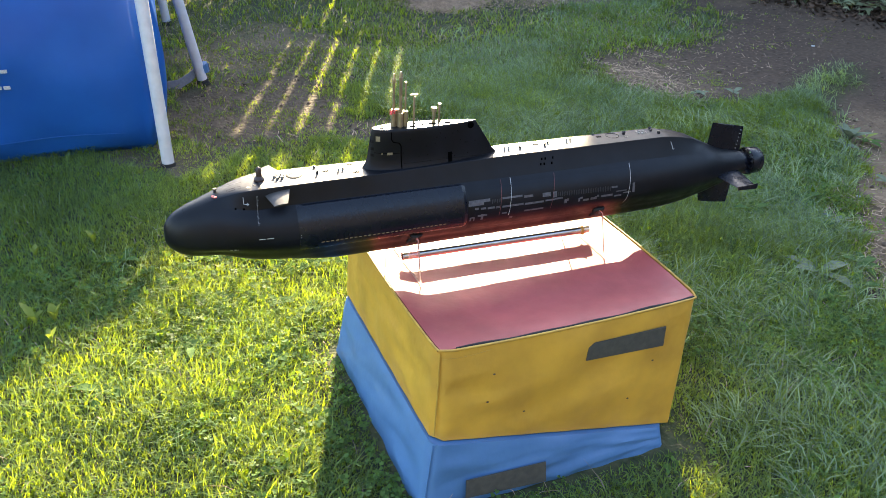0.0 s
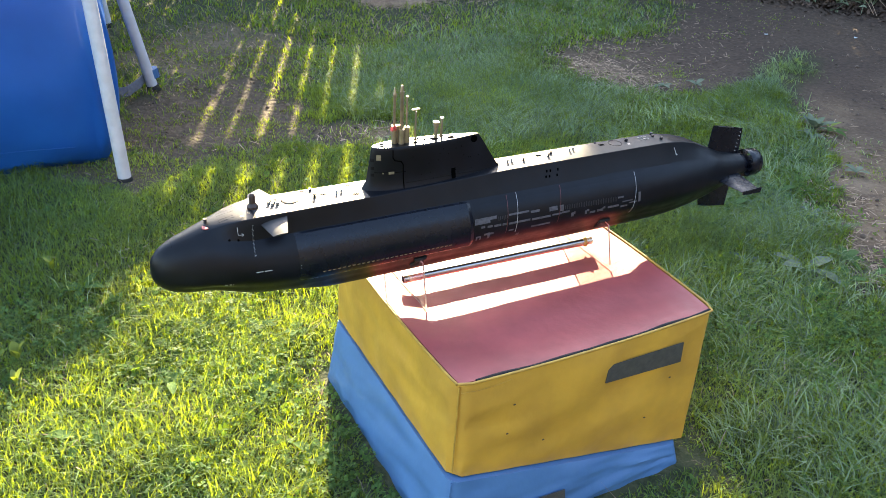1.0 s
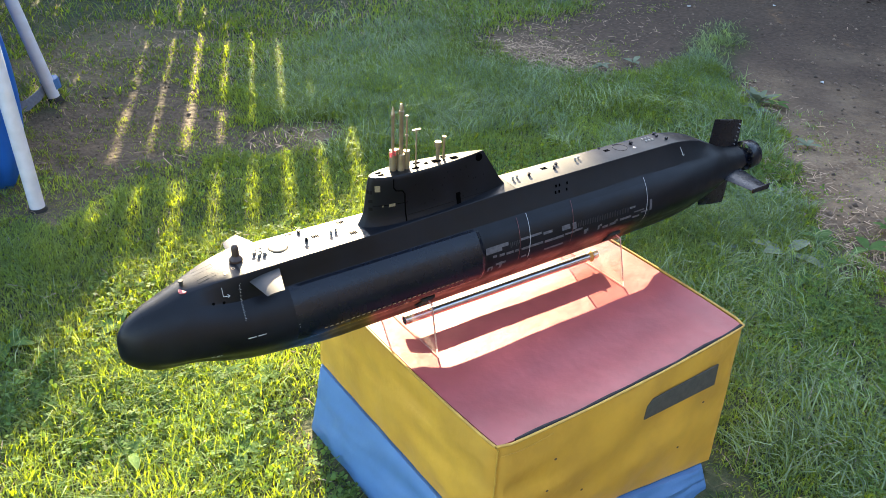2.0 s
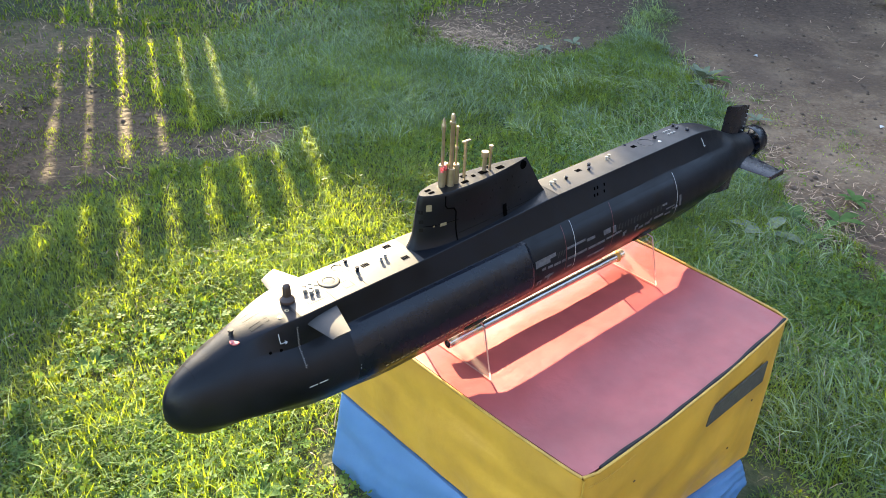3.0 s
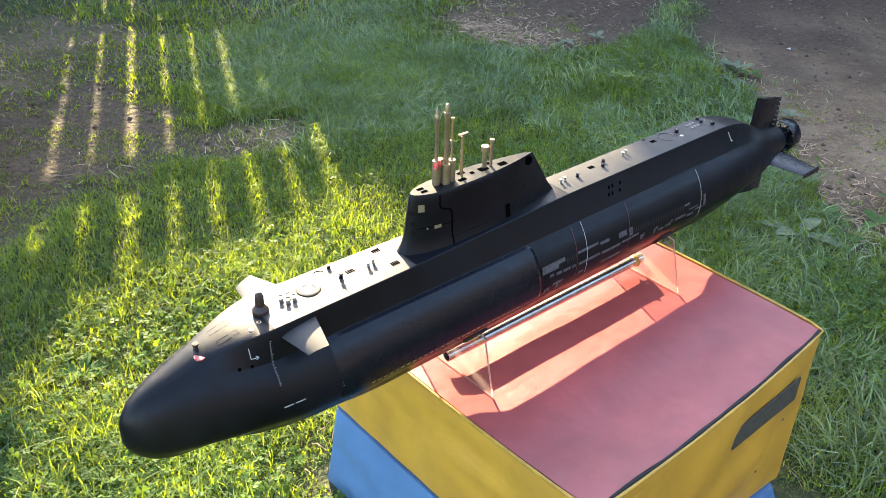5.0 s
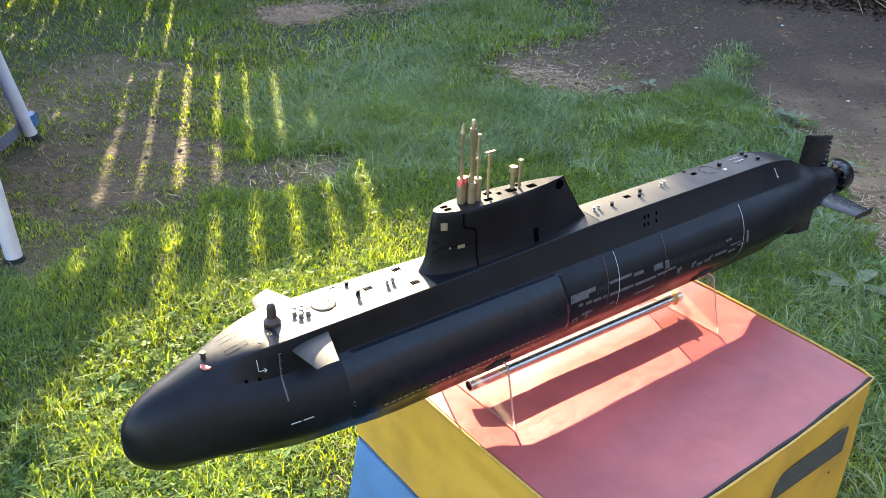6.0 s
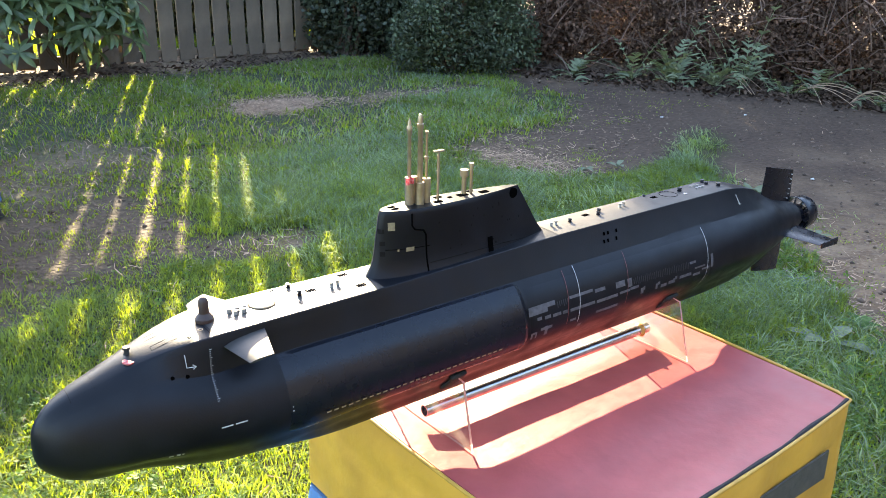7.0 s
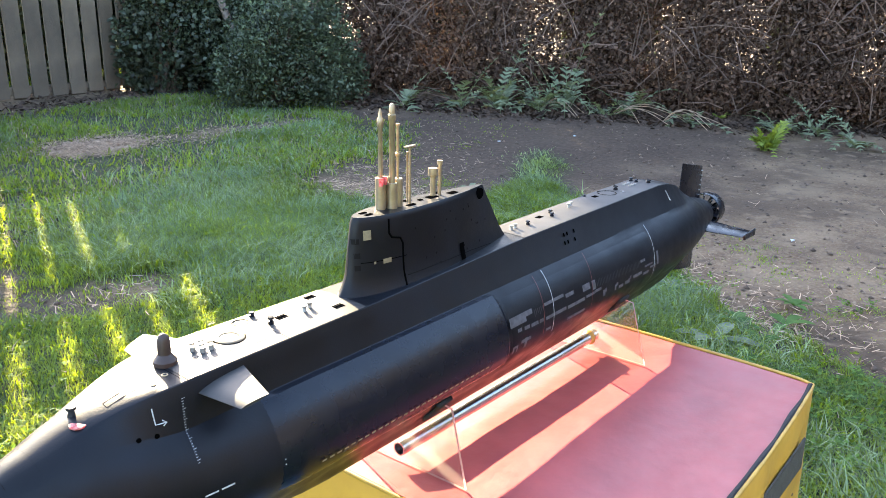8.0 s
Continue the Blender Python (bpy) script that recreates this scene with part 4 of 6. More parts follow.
    for kx, ky in ((-0.580, -0.017), (-0.5945, -0.0225), (-0.5805, 0.0245), (-0.596, 0.027)):
        add("filler_cap", bm_rev([(0.0032, 0), (0.0032, 0.0008), (0.0024, 0.0010), (0.0010, 0.0005), (0.0003, 0.0006)], at(kx, ky, -0.0002), 16), BRASS, "", smooth=True, angle=30)
    add("red_cap", bm_rev([(0.0075, 0), (0.0075, 0.0016), (0.006, 0.002), (0.0003, 0.002)], at(-0.660, -0.013, -0.0015), 18), REDCLOTH, "small red cap")
    add("cleat", bm_rev([(0.004, 0), (0.003, 0.003), (0.0025, 0.006), (0.0042, 0.0065), (0.0042, 0.009)], at(-0.658, 0.001, -0.001), 10), RUBBER)

    # panel lines on the deck
    def line(pts, name="panel_line"):
        add(name, bm_tube([at(x, y, 0.0003) for x, y in pts], 0.0004, 4), SEAM)

    def frame_line(x0, x1, y0, y1):
        n = max(2, int((x1 - x0) / 0.01))
        line([(x0 + (x1 - x0) * i / n, y0) for i in range(n + 1)] + [(x0 + (x1 - x0) * i / n, y1) for i in range(n, -1, -1)] + [(x0, y0)])
    for f in ((-0.548, -0.518, -0.026, -0.010), (-0.478, -0.450, 0.012, 0.031), (-0.485, -0.470, -0.026, -0.010), (-0.636, -0.608, -0.017, -0.010), (-0.636, -0.604, 0.006, 0.016), (-0.548, -0.515, 0.012, 0.028)):
        frame_line(*f)
    for x in (-0.512, -0.455, -0.70, -0.725, -0.575):
        w = lerp_table(x, DECK) * 0.97
        line([(x, -w + 2 * w * i / 8) for i in range(9)])

    # markings
    def side_line(x0, x1, d0, d1, w, mat, name):
        add(name, hull_patch([(x0 - w / 2, x0 + w / 2, d0, d1)], 0.0016, skew=x1 - x0), mat)
    side_line(0.2955, 0.2815, 40, 110, 0.0011, WHITE, "white_line")
    side_line(-0.018, -0.030, 39, 97, 0.0010, WHITE, "white_line")
    side_line(-0.0425, -0.054, 40.5, 95, 0.0010, REDMARK, "red_line")
    side_line(0.093, 0.0763, 40, 96, 0.0010, REDMARK, "red_line")
    dashes = [(-0.463 + 0.0101 * k, -0.463 + 0.0101 * k + 0.0062, 94.2, 95.6) for k in range(28)]
    tagged(add("dash_marks", hull_patch(dashes, 0.0058), DASH, "row of cream dashes"), kind="stuff")
    # rows of blocky grey marks, upper, middle and lower: from, to, and the two angles round the hull
    grey = [(-0.128, -0.076, 66.3, 70.8), (-0.129, -0.092, 70.7, 74.8), (-0.046, 0.004, 67.5, 70.4), (0.008, 0.031, 69.1, 72.7), (0.055, 0.076, 69.2, 75.5), (0.082, 0.092, 69.4, 78.4), (0.238, 0.254, 73.8, 76.6), (0.296, 0.303, 72.5, 88)]
    grey += [(-0.114, -0.105, 77.8, 81), (-0.099, -0.087, 78.6, 81.9), (-0.083, -0.066, 79.2, 82.4), (-0.063, -0.053, 79.5, 82.8), (-0.047, 0.006, 80.1, 83.2), (0.010, 0.058, 80.6, 83.8), (0.062, 0.086, 80.2, 82.8), (0.087, 0.107, 79.4, 82.2)]
    grey += [(0.112, 0.119, 84, 90.5), (0.119, 0.123, 83, 87), (0.149, 0.154, 85, 91), (0.154, 0.160, 83.7, 87), (0.162, 0.177, 87.9, 91.4), (0.182, 0.194, 87.2, 91), (0.194, 0.199, 86, 91), (0.199, 0.204, 84.3, 88), (0.211, 0.242, 85.6, 89), (0.247, 0.266, 88.7, 91.6), (0.251, 0.280, 81.8, 83.8), (0.271, 0.292, 85.5, 87.6)]
    grey += [(-0.107, -0.084, 89.6, 92.6), (-0.099, -0.093, 89, 99), (-0.126, -0.122, 92, 99), (-0.122, -0.117, 91.7, 94), (-0.117, -0.114, 92, 99), (-0.026, -0.018, 100.7, 106), (0.009, 0.058, 91.8, 94.6), (-0.047, -0.035, 91, 93.5)]
    for g in grey:
        add("camouflage_mark", hull_patch([g], 0.0015), GREY)
    ticks = [(-0.072 + 0.0042 * k, -0.0704 + 0.0042 * k, 68.5, 75.0 - (k % 3)) for k in range(6)]
    ticks += [(0.096 + 0.0046 * k, 0.0976 + 0.0046 * k, 71.5 + 0.08 * k - (k * 7 % 5) * 0.4, 77.0 + 0.1 * k + (k * 5 % 4) * 0.4) for k in range(31)]
    tagged(add("camouflage_ticks", hull_patch(ticks, 0.0014), FAINT, "faint grey hatching"), kind="stuff")
    scale_marks = []
    for k in range(26):
        d = 12 + 46 * k / 25
        w = 0.0034 if k % 4 == 0 else 0.0018
        scale_marks.append((-0.5825 - 0.004 * k / 25, -0.5825 - 0.004 * k / 25 + w, d + 1.6, d + 1.95))
    add("draught_scale", hull_patch([m for m in scale_marks if m[2] > 36], 0.0007), WHITE, "white draught scale")
    bm = bmesh.new()
    for k in range(13):
        x = -0.5825 - 0.0015 * k / 12
        p0, p1 = on_casing(x, 0.25 + 0.72 * k / 12, 0.0006), on_casing(x + (0.0034 if k % 4 == 0 else 0.0018), 0.25 + 0.72 * k / 12, 0.0006)
        q0, q1 = on_casing(x, 0.25 + 0.72 * k / 12 + 0.011, 0.0006), on_casing(x + (0.0034 if k % 4 == 0 else 0.0018), 0.25 + 0.72 * k / 12 + 0.011, 0.0006)
        bm.faces.new([bm.verts.new(v) for v in (p0, p1, q1, q0)])
    add("draught_scale", bm, WHITE)
    for m in ((-0.5885, -0.5755, 81.4, 82.5), (-0.5725, -0.5590, 81.4, 82.5), (-0.646, -0.641, 98, 100.5), (-0.638, -0.634, 97.5, 100.5), (-0.632, -0.630, 98, 100), (-0.504, -0.5026, 82, 82.9), (-0.504, -0.5026, 85.5, 86.4)):
        add("white_mark", hull_patch([m], 0.0007), WHITE)
    for stroke in (((-0.6085, 5.7), (-0.6085, 6.4), (-0.6085, 7.1), (-0.604, 7.1), (-0.5985, 7.1)), ((-0.6020, 6.85), (-0.5985, 7.1), (-0.6020, 7.35))):
        add("draught_arrow", bm_tube([on_skin(*q) for q in stroke], 0.0006, 4), WHITE, "white arrow")
    for stroke in (((0.424, 0.20), (0.429, 0.62), (0.433, 0.60)), ((0.429, 0.62), (0.4265, 0.54))):
        add("draught_arrow", bm_tube([on_casing(x, k, 0.0006) for x, k in stroke], 0.0007, 4), WHITE, "white arrow")
    for x, d in ((-0.6255, 41.5), (-0.6095, 41.5)):
        add("port", bm_rev([(0.0022, -0.001), (0.0022, 0.0006), (0.0003, 0.0006)], tuple(on_skin(x, 8.2 + 0.0 * d, 0.0)), 8, "y"), DARK)
    for x in (0.066, 0.075, 0.0945):
        for j in range(2):
            x, k = x - 0.004 * j, 0.25 + 0.26 * j
            bm = bmesh.new()
            a, b, c, d = on_casing(x, k, 0.0009), on_casing(x + 0.0040, k, 0.0009), on_casing(x + 0.0034, k + 0.12, 0.0009), on_casing(x - 0.0006, k + 0.12, 0.0009)
            bm.faces.new([bm.verts.new(v) for v in (a, b, c, d)])
            add("vent_hole", bm, DARK)


build_submarine()


# ---- swimming pool ----
def build_pool():
    x1, y0, y1, x0, h = -0.635, 1.79, 4.4, -3.6, 0.84
    p = thing("frame_pool", (-1.6, 3.0, 0.05), "blue vinyl garden pool with a white tubular frame", "swimming pool")
    inv = p.matrix_world.inverted()
    rings = []
    rc = 0.065
    for k in range(25):
        v = k / 24
        z = float(rise(2.0)) * 0.5 + 0.012 + h * v
        out = 0.05 * math.sin(math.pi * min(1, v * 1.02)) ** 0.7 - 0.03 * max(0, 0.12 - v) / 0.12
        ring = []
        for cx, cy, a0, n in ((x1 - rc, y0 + rc, -90, 18), (x1 - rc, y1 - rc, 0, 8), (x0 + rc, y1 - rc, 90, 8), (x0 + rc, y0 + rc, 180, 8)):
            for i in range(n + 1):
                a = radians(a0 + 90 * i / n)
                r = rc + out + 0.006 * math.sin(v * 9 + a * 6) + 0.008 * math.exp(-((v - 0.13) / 0.06) ** 2) * math.sin(a * 9)
                ring.append((cx + r * math.cos(a), cy + r * math.sin(a), z))
        # points along the front wall
        front = []
        for i in range(1, 40):
            x = x0 + rc + (x1 - x0 - 2 * rc) * i / 40
            front.append((x, y0 - out + 0.012 * float(wob(x, v * 1.5, 3.0, 6)) * math.sin(math.pi * v) ** 0.5 + 0.02 * math.exp(-((v - 0.10) / 0.05) ** 2) * math.sin(x * 11), z + 0.015 * math.sin(x * 5) * max(0, 0.1 - v) / 0.1))
        rings.append(ring + front)
    mid = Vector(((x0 + x1) / 2, (y0 + y1) / 2, 0))

    def inner(z, d):
        return [((q[0] - mid.x) * (1 - d) + mid.x, (q[1] - mid.y) * (1 - d) + mid.y, z) for q in rings[-1]]
    zt = rings[-1][0][2]
    wall = part("wall", bm_loft(rings + [inner(zt, 0.01), inner(zt - 0.05, 0.012), inner(zt - 0.22, 0.012)]), POOL, p, smooth=True, angle=60, m=inv)
    water = material("pool_water", (0.05, 0.22, 0.4), 0.05, second=(0.04, 0.18, 0.34), scale=3, bump=0.1, bump_scale=8)
    w = bmesh.new()
    w.faces.new([w.verts.new(q) for q in inner(zt - 0.15, 0.0125)])
    part("water", w, water, p, "still pool water", m=inv)
    zs = rings[3][-39:]
    part("hem", bm_tube([(x, y - 0.004, z) for x, y, z in zs], 0.0012, 6), POOL, p, m=inv)
    for z in (0.418, 0.359):
        for i in range(4):
            xx = -1.235 + 0.028 * i
            part("printed_bar", bm_box(xx, xx + 0.022, 1.7150, 1.7175, z, z + 0.012), WHITE, wall, "white printed bar", m=Matrix())
    # legs: one upright at the corner, others splayed on the long side
    legs = (((-0.634, 1.632, 0.044), (-0.660, 1.66, 0.90)), ((-0.372, 2.48, 0.092), (-0.53, 2.46, 0.90)), ((-0.42, 3.47, 0.13), (-0.49, 3.45, 0.92)), ((-2.2, 1.72, 0.03), (-2.2, 1.76, 0.90)))
    for a, b in legs:
        leg = part("leg", bm_tube([a, b], 0.0235, 16), PAINT, p, "white painted steel leg", smooth=True, angle=40, m=inv)
        d = (Vector(b) - Vector(a)).normalized()
        part("foot_cap", bm_tube([Vector(a) - d * 0.022, Vector(a) + d * 0.004], [0.031, 0.027], 16), RUBBER, leg, "black foot cap", smooth=True, angle=40)
    part("top_rail", bm_tube([(-3.6, 1.80, 0.92), (-0.80, 1.80, 0.92), (-0.66, 1.86, 0.92), (-0.58, 2.05, 0.92), (-0.58, 4.4, 0.92)], 0.028, 14), PAINT, p, smooth=True, angle=40, m=inv)
    pts = [(-0.62, 2.42, 0.085), (-0.56, 2.40, 0.078), (-0.49, 2.41, 0.080), (-0.43, 2.46, 0.095), (-0.38, 2.515, 0.12), (-0.335, 2.50, 0.12)]
    part("strap", bm_loft([[(x, y, z), (x, y, z + 0.045), (x + 0.002, y - 0.003, z + 0.045), (x + 0.002, y - 0.003, z)] for x, y, z in pts]), STRAP, p, "grey webbing strap", m=inv)
    part("sleeve", bm_tube([(-0.368, 2.50, 0.125), (-0.375, 2.50, 0.165)], 0.036, 12), material("sleeve_blue", (0.05, 0.14, 0.3), 0.6), p, "blue fabric sleeve", m=inv)


build_pool()


# ---- plants ----
def leaf_cloud(blobs, n, size, seed, aspect=0.6, shell=0.55, flat=0.0, fold=0.25):
    """Many small folded leaves filling the blobs (centre, radii); arrays of points and faces."""
    r = np.random.default_rng(seed)
    vol = np.array([b[1][0] * b[1][1] * b[1][2] for b in blobs]) ** 0.8
    pick = r.choice(len(blobs), n, p=vol / vol.sum())
    c = np.array([b[0] for b in blobs])[pick]
    rad = np.array([b[1] for b in blobs])[pick]
    d = r.normal(size=(n, 3))
    d /= np.linalg.norm(d, axis=1)[:, None]
    rr = (1 - shell * r.random(n) ** 1.5) * (1 + 0.26 * wob(d[:, 0] * 3 + pick, d[:, 1] * 3 + d[:, 2] * 2, 2.0, seed % 7))
    p = c + d * rad * rr[:, None]
    axis = r.normal(size=(n, 3)) + d * 0.7
    axis[:, 2] *= 1 - flat
    axis /= np.linalg.norm(axis, axis=1)[:, None]
    side = np.cross(axis, r.normal(size=(n, 3)))
    side /= np.linalg.norm(side, axis=1)[:, None]
    nor = np.cross(axis, side)
    s = size * (0.6 + 0.8 * r.random(n))[:, None]
    a = p - axis * s * 0.5
    b = p + axis * s * 0.5 - nor * s * 0.12
    l = p + side * s * aspect * 0.5 + nor * s * fold * 0.4
    q = p - side * s * aspect * 0.5 + nor * s * fold * 0.4
    v = np.stack((a, l, b, q), 1).reshape(-1, 3)
    i = np.arange(n)[:, None] * 4
    f = np.concatenate((i, i + 1, i + 2, i, i + 2, i + 3), 1)
    keep = np.repeat(p[:, 2] > rise(p[:, 1]) - 0.02, 1)
    f = f[keep]
    return v, f.ravel(), np.full(len(f) * 2, 3)


def stems(name, base, tops, r0, parent, mat, seed, m):
    """Branches from the base to each top, bent and tapering, one mesh."""
    rr = random.Random(seed)
    bm = bmesh.new()
    for top in tops:
        a, b = Vector(base) + Vector((rr.uniform(-1, 1), rr.uniform(-1, 1), 0)) * r0 * 3, Vector(top)
        pts = [a.lerp(b, k / 5) + Vector((rr.uniform(-1, 1), rr.uniform(-1, 1), rr.uniform(-0.4, 0.4))) * (b - a).length * 0.05 * (0 if k in (0,) else 1) + Vector((0, 0, (b - a).length * 0.10 * math.sin(math.pi * k / 5))) for k in range(6)]
        bm_tube(pts, [r0 * (1 - 0.15 * k) for k in range(6)], 6, bm)
    return tagged(part(name, bm, mat, parent, m=m), kind="stuff")


def bush(name, label, category, at, blobs, n, size, leaf_mat, seed, stem_r=0.02, aspect=0.6, shell=0.55, stem_mat=None, group="", fold=0.25):
    b = thing(name, at, label, category, group)
    inv = b.matrix_world.inverted()
    v, f, s = leaf_cloud(blobs, n, size, seed, aspect, shell, fold=fold)
    ob = new("foliage", raw_mesh("foliage", v, f, s, leaf_mat))
    ob.parent, ob.matrix_local = b, inv
    tops = [tuple(np.array(c) + np.array(r) * np.array((math.sin(k * 2.4) * 0.6, math.cos(k * 2.4) * 0.6, 0.5))) for k, (c, r) in enumerate(blobs * 2)]
    stems("stem_tangle", at, tops, stem_r, b, stem_mat or BARK, seed, inv)
    return b


def whorl_leaf(bm, p, d, up, length, width):
    side = d.cross(up).normalized()
    nor = side.cross(d).normalized()
    rows = []
    for u, w, drop in ((0, 0.1, 0), (0.3, 0.8, 0.03), (0.6, 1.0, -0.02), (0.85, 0.6, -0.12), (1.0, 0.05, -0.2)):
        c = p + d * length * u + nor * drop * length
        rows.append((c + side * width * w * 0.5 + nor * width * 0.12 * w, c, c - side * width * w * 0.5 + nor * width * 0.12 * w))
    vs = [[bm.verts.new(q) for q in r] for r in rows]
    for a, b in zip(vs, vs[1:]):
        bm.faces.new((a[0], a[1], b[1], b[0]))
        bm.faces.new((a[1], a[2], b[2], b[1]))


def build_rhododendron():
    at = (0.60, 4.95, float(rise(4.95)))
    b = thing("rhododendron", at, "rhododendron bush with whorls of long glossy green leaves before the fence", "bush")
    inv = b.matrix_world.inverted()
    r = random.Random(11)
    bm = bmesh.new()
    centres = []
    for k in range(520):
        u, v = r.uniform(0, 2 * math.pi), r.uniform(-0.5, 1.25)
        rad = r.uniform(0.65, 1.0)
        # every fourth whorl: a lobe above the view, added to shade the left lawn
        if k % 4 == 0:
            c = Vector((0.80 + 0.27 * rad * math.cos(u) * math.cos(v), 4.82 + 0.24 * rad * math.sin(u) * math.cos(v), 1.44 + 0.26 * rad * math.sin(v)))
        else:
            c = Vector((0.56 + 0.42 * rad * math.cos(u) * math.cos(v), 4.76 + 0.30 * rad * math.sin(u) * math.cos(v), 0.84 + 0.80 * rad * math.sin(v)))
        if k % 11 == 1:
            c = Vector((r.uniform(0.15, 1.02), r.uniform(4.62, 4.85), r.uniform(0.34, 0.75)))
        if c.z < 0.22 or (c.z < 0.62 and k % 11 != 1 and r.random() < 0.5):
            continue
        centres.append(c)
        up = (c - Vector((0.60, 4.9, 0.35))).normalized() + Vector((0, -0.3, 0.5))
        up.normalize()
        e = up.orthogonal().normalized()
        n = r.randint(6, 9)
        for i in range(n):
            d = Matrix.Rotation(2 * math.pi * i / n + r.uniform(-0.2, 0.2), 3, up) @ e
            d = (d + up * r.uniform(-0.35, 0.35)).normalized()
            whorl_leaf(bm, c, d, up, r.uniform(0.085, 0.145), r.uniform(0.028, 0.042))
    part("foliage", bm, RHODO, b, m=inv, smooth=True)
    stems("stem_tangle", at, [tuple(c) for c in centres if c.y > 4.7][::16], 0.007, b, BARK, 3, inv)


build_rhododendron()


def build_hedges():
    z = lambda y: float(rise(y))
    bush("ivy_bush", "dark green ivy growing over the end of the fence", "bush", (2.7, 4.9, z(4.9)),
         [((2.70, 5.0, 0.50), (0.32, 0.25, 0.42)), ((2.88, 5.0, 1.05), (0.38, 0.3, 0.5)), ((3.05, 4.75, 0.55), (0.35, 0.35, 0.45)), ((3.22, 5.0, 1.6), (0.48, 0.3, 0.55))], 26000, 0.038, IVY, 21, 0.02, 0.8, 0.75)
    bush("evergreen_shrub", "low rounded evergreen shrub with small dark leaves", "bush", (3.0, 4.0, z(4.0)),
         [((2.85, 4.02, 0.40), (0.30, 0.26, 0.30)), ((3.18, 3.92, 0.42), (0.34, 0.28, 0.34)), ((3.05, 4.1, 0.60), (0.32, 0.28, 0.26)), ((3.3, 3.95, 0.66), (0.24, 0.22, 0.24)), ((2.78, 3.9, 0.52), (0.16, 0.15, 0.2)), ((3.45, 3.85, 0.42), (0.2, 0.2, 0.3)), ((2.62, 4.0, 0.34), (0.12, 0.12, 0.22)), ((3.02, 3.8, 0.78), (0.11, 0.1, 0.14)), ((3.42, 3.9, 0.84), (0.10, 0.1, 0.13)), ((2.86, 3.85, 0.74), (0.08, 0.09, 0.13)), ((3.6, 3.8, 0.30), (0.10, 0.12, 0.2)), ((3.2, 3.72, 0.28), (0.2, 0.12, 0.16))], 20000, 0.031, EVERGREEN, 22, 0.012, 0.55, 0.7)
    bush("evergreen_shrub", "tall loose evergreen shrub behind the small one", "bush", (3.7, 4.9, z(4.9)),
         [((3.5, 4.9, 0.8), (0.5, 0.35, 0.7)), ((4.0, 4.75, 0.9), (0.5, 0.4, 0.8)), ((3.6, 5.1, 1.7), (0.7, 0.4, 0.6)), ((4.2, 5.0, 1.8), (0.6, 0.4, 0.6))], 18000, 0.048, EVERGREEN, 23, 0.025, 0.5, 0.8)
    # two shrubs added behind the boards to block sun through the gaps
    bush("sun_block_shrub", "leafy shrub added behind the fence to block sun stripes", "bush", (2.5, 5.65, 0.2),
         [((2.40, 5.65, 0.62), (0.32, 0.25, 0.55)), ((2.43, 5.65, 1.12), (0.30, 0.25, 0.42)), ((2.68, 5.70, 1.22), (0.32, 0.26, 0.56)), ((3.05, 5.7, 1.15), (0.4, 0.3, 0.66))], 32000, 0.08, EVERGREEN, 25, 0.015, 0.6, 0.9)
    bush("sun_block_shrub", "low leafy shrub added behind the fence to block sun stripes", "bush", (1.8, 6.1, 0.2),
         [((2.35, 6.1, 0.75), (0.25, 0.25, 0.68)), ((2.10, 6.1, 0.66), (0.24, 0.25, 0.66)), ((1.92, 6.1, 0.55), (0.20, 0.25, 0.60)), ((1.75, 6.15, 0.38), (0.2, 0.22, 0.42)), ((1.5, 6.2, 0.30), (0.25, 0.2, 0.28))], 24000, 0.07, EVERGREEN, 26, 0.012, 0.6, 0.9)
    t = thing("bare_trunk", (3.15, 4.5, z(4.5)), "slim pale leaning tree trunk rising out of the ivy", "tree trunk")
    part("trunk", bm_tube([(0.02, 0, -0.03), (-0.01, 0, 0.22), (-0.09, 0.01, 0.45), (-0.18, 0.02, 0.66), (-0.22, 0.05, 1.0), (-0.20, 0.12, 1.6)], [0.040, 0.033, 0.030, 0.027, 0.023, 0.016], 10), PALEBARK, t, smooth=True)
    part("branch", bm_tube([(-0.20, 0.03, 0.80), (-0.10, 0.0, 0.98), (0.03, 0.0, 1.2), (0.10, 0.03, 1.5)], [0.016, 0.013, 0.010, 0.006], 8), PALEBARK, t, smooth=True)
    # dry bramble hedge, in stretches
    line = ((4.15, 4.0), (4.75, 3.35), (5.2, 2.6), (5.55, 1.85), (5.85, 1.1), (6.1, 0.3), (6.3, -0.6))
    for k, (x, y) in enumerate(line):
        blobs = [((x + 0.1, y + 0.05, 0.35 + z(y)), (0.5, 0.5, 0.42)), ((x + 0.35, y + 0.25, 0.14 + z(y)), (0.6, 0.6, 0.22)), ((x + 0.25, y + 0.15, 0.85 + z(y)), (0.55, 0.55, 0.5)), ((x + 0.5, y + 0.3, 1.5 + z(y)), (0.65, 0.6, 0.6)), ((x + 0.7, y + 0.4, 2.1 + z(y)), (0.7, 0.6, 0.5))]
        b = bush("bramble_hedge", "tangled hedge of dry brown bramble stems and dead leaves", "hedge", (x + 0.3, y + 0.2, z(y)), blobs, 48000, 0.034, DEADLEAF, 30 + k, 0.012, 0.6, 0.75, TWIG, "bramble hedge stretches")
        inv = b.matrix_world.inverted()
        r = random.Random(40 + k)
        bm = bmesh.new()
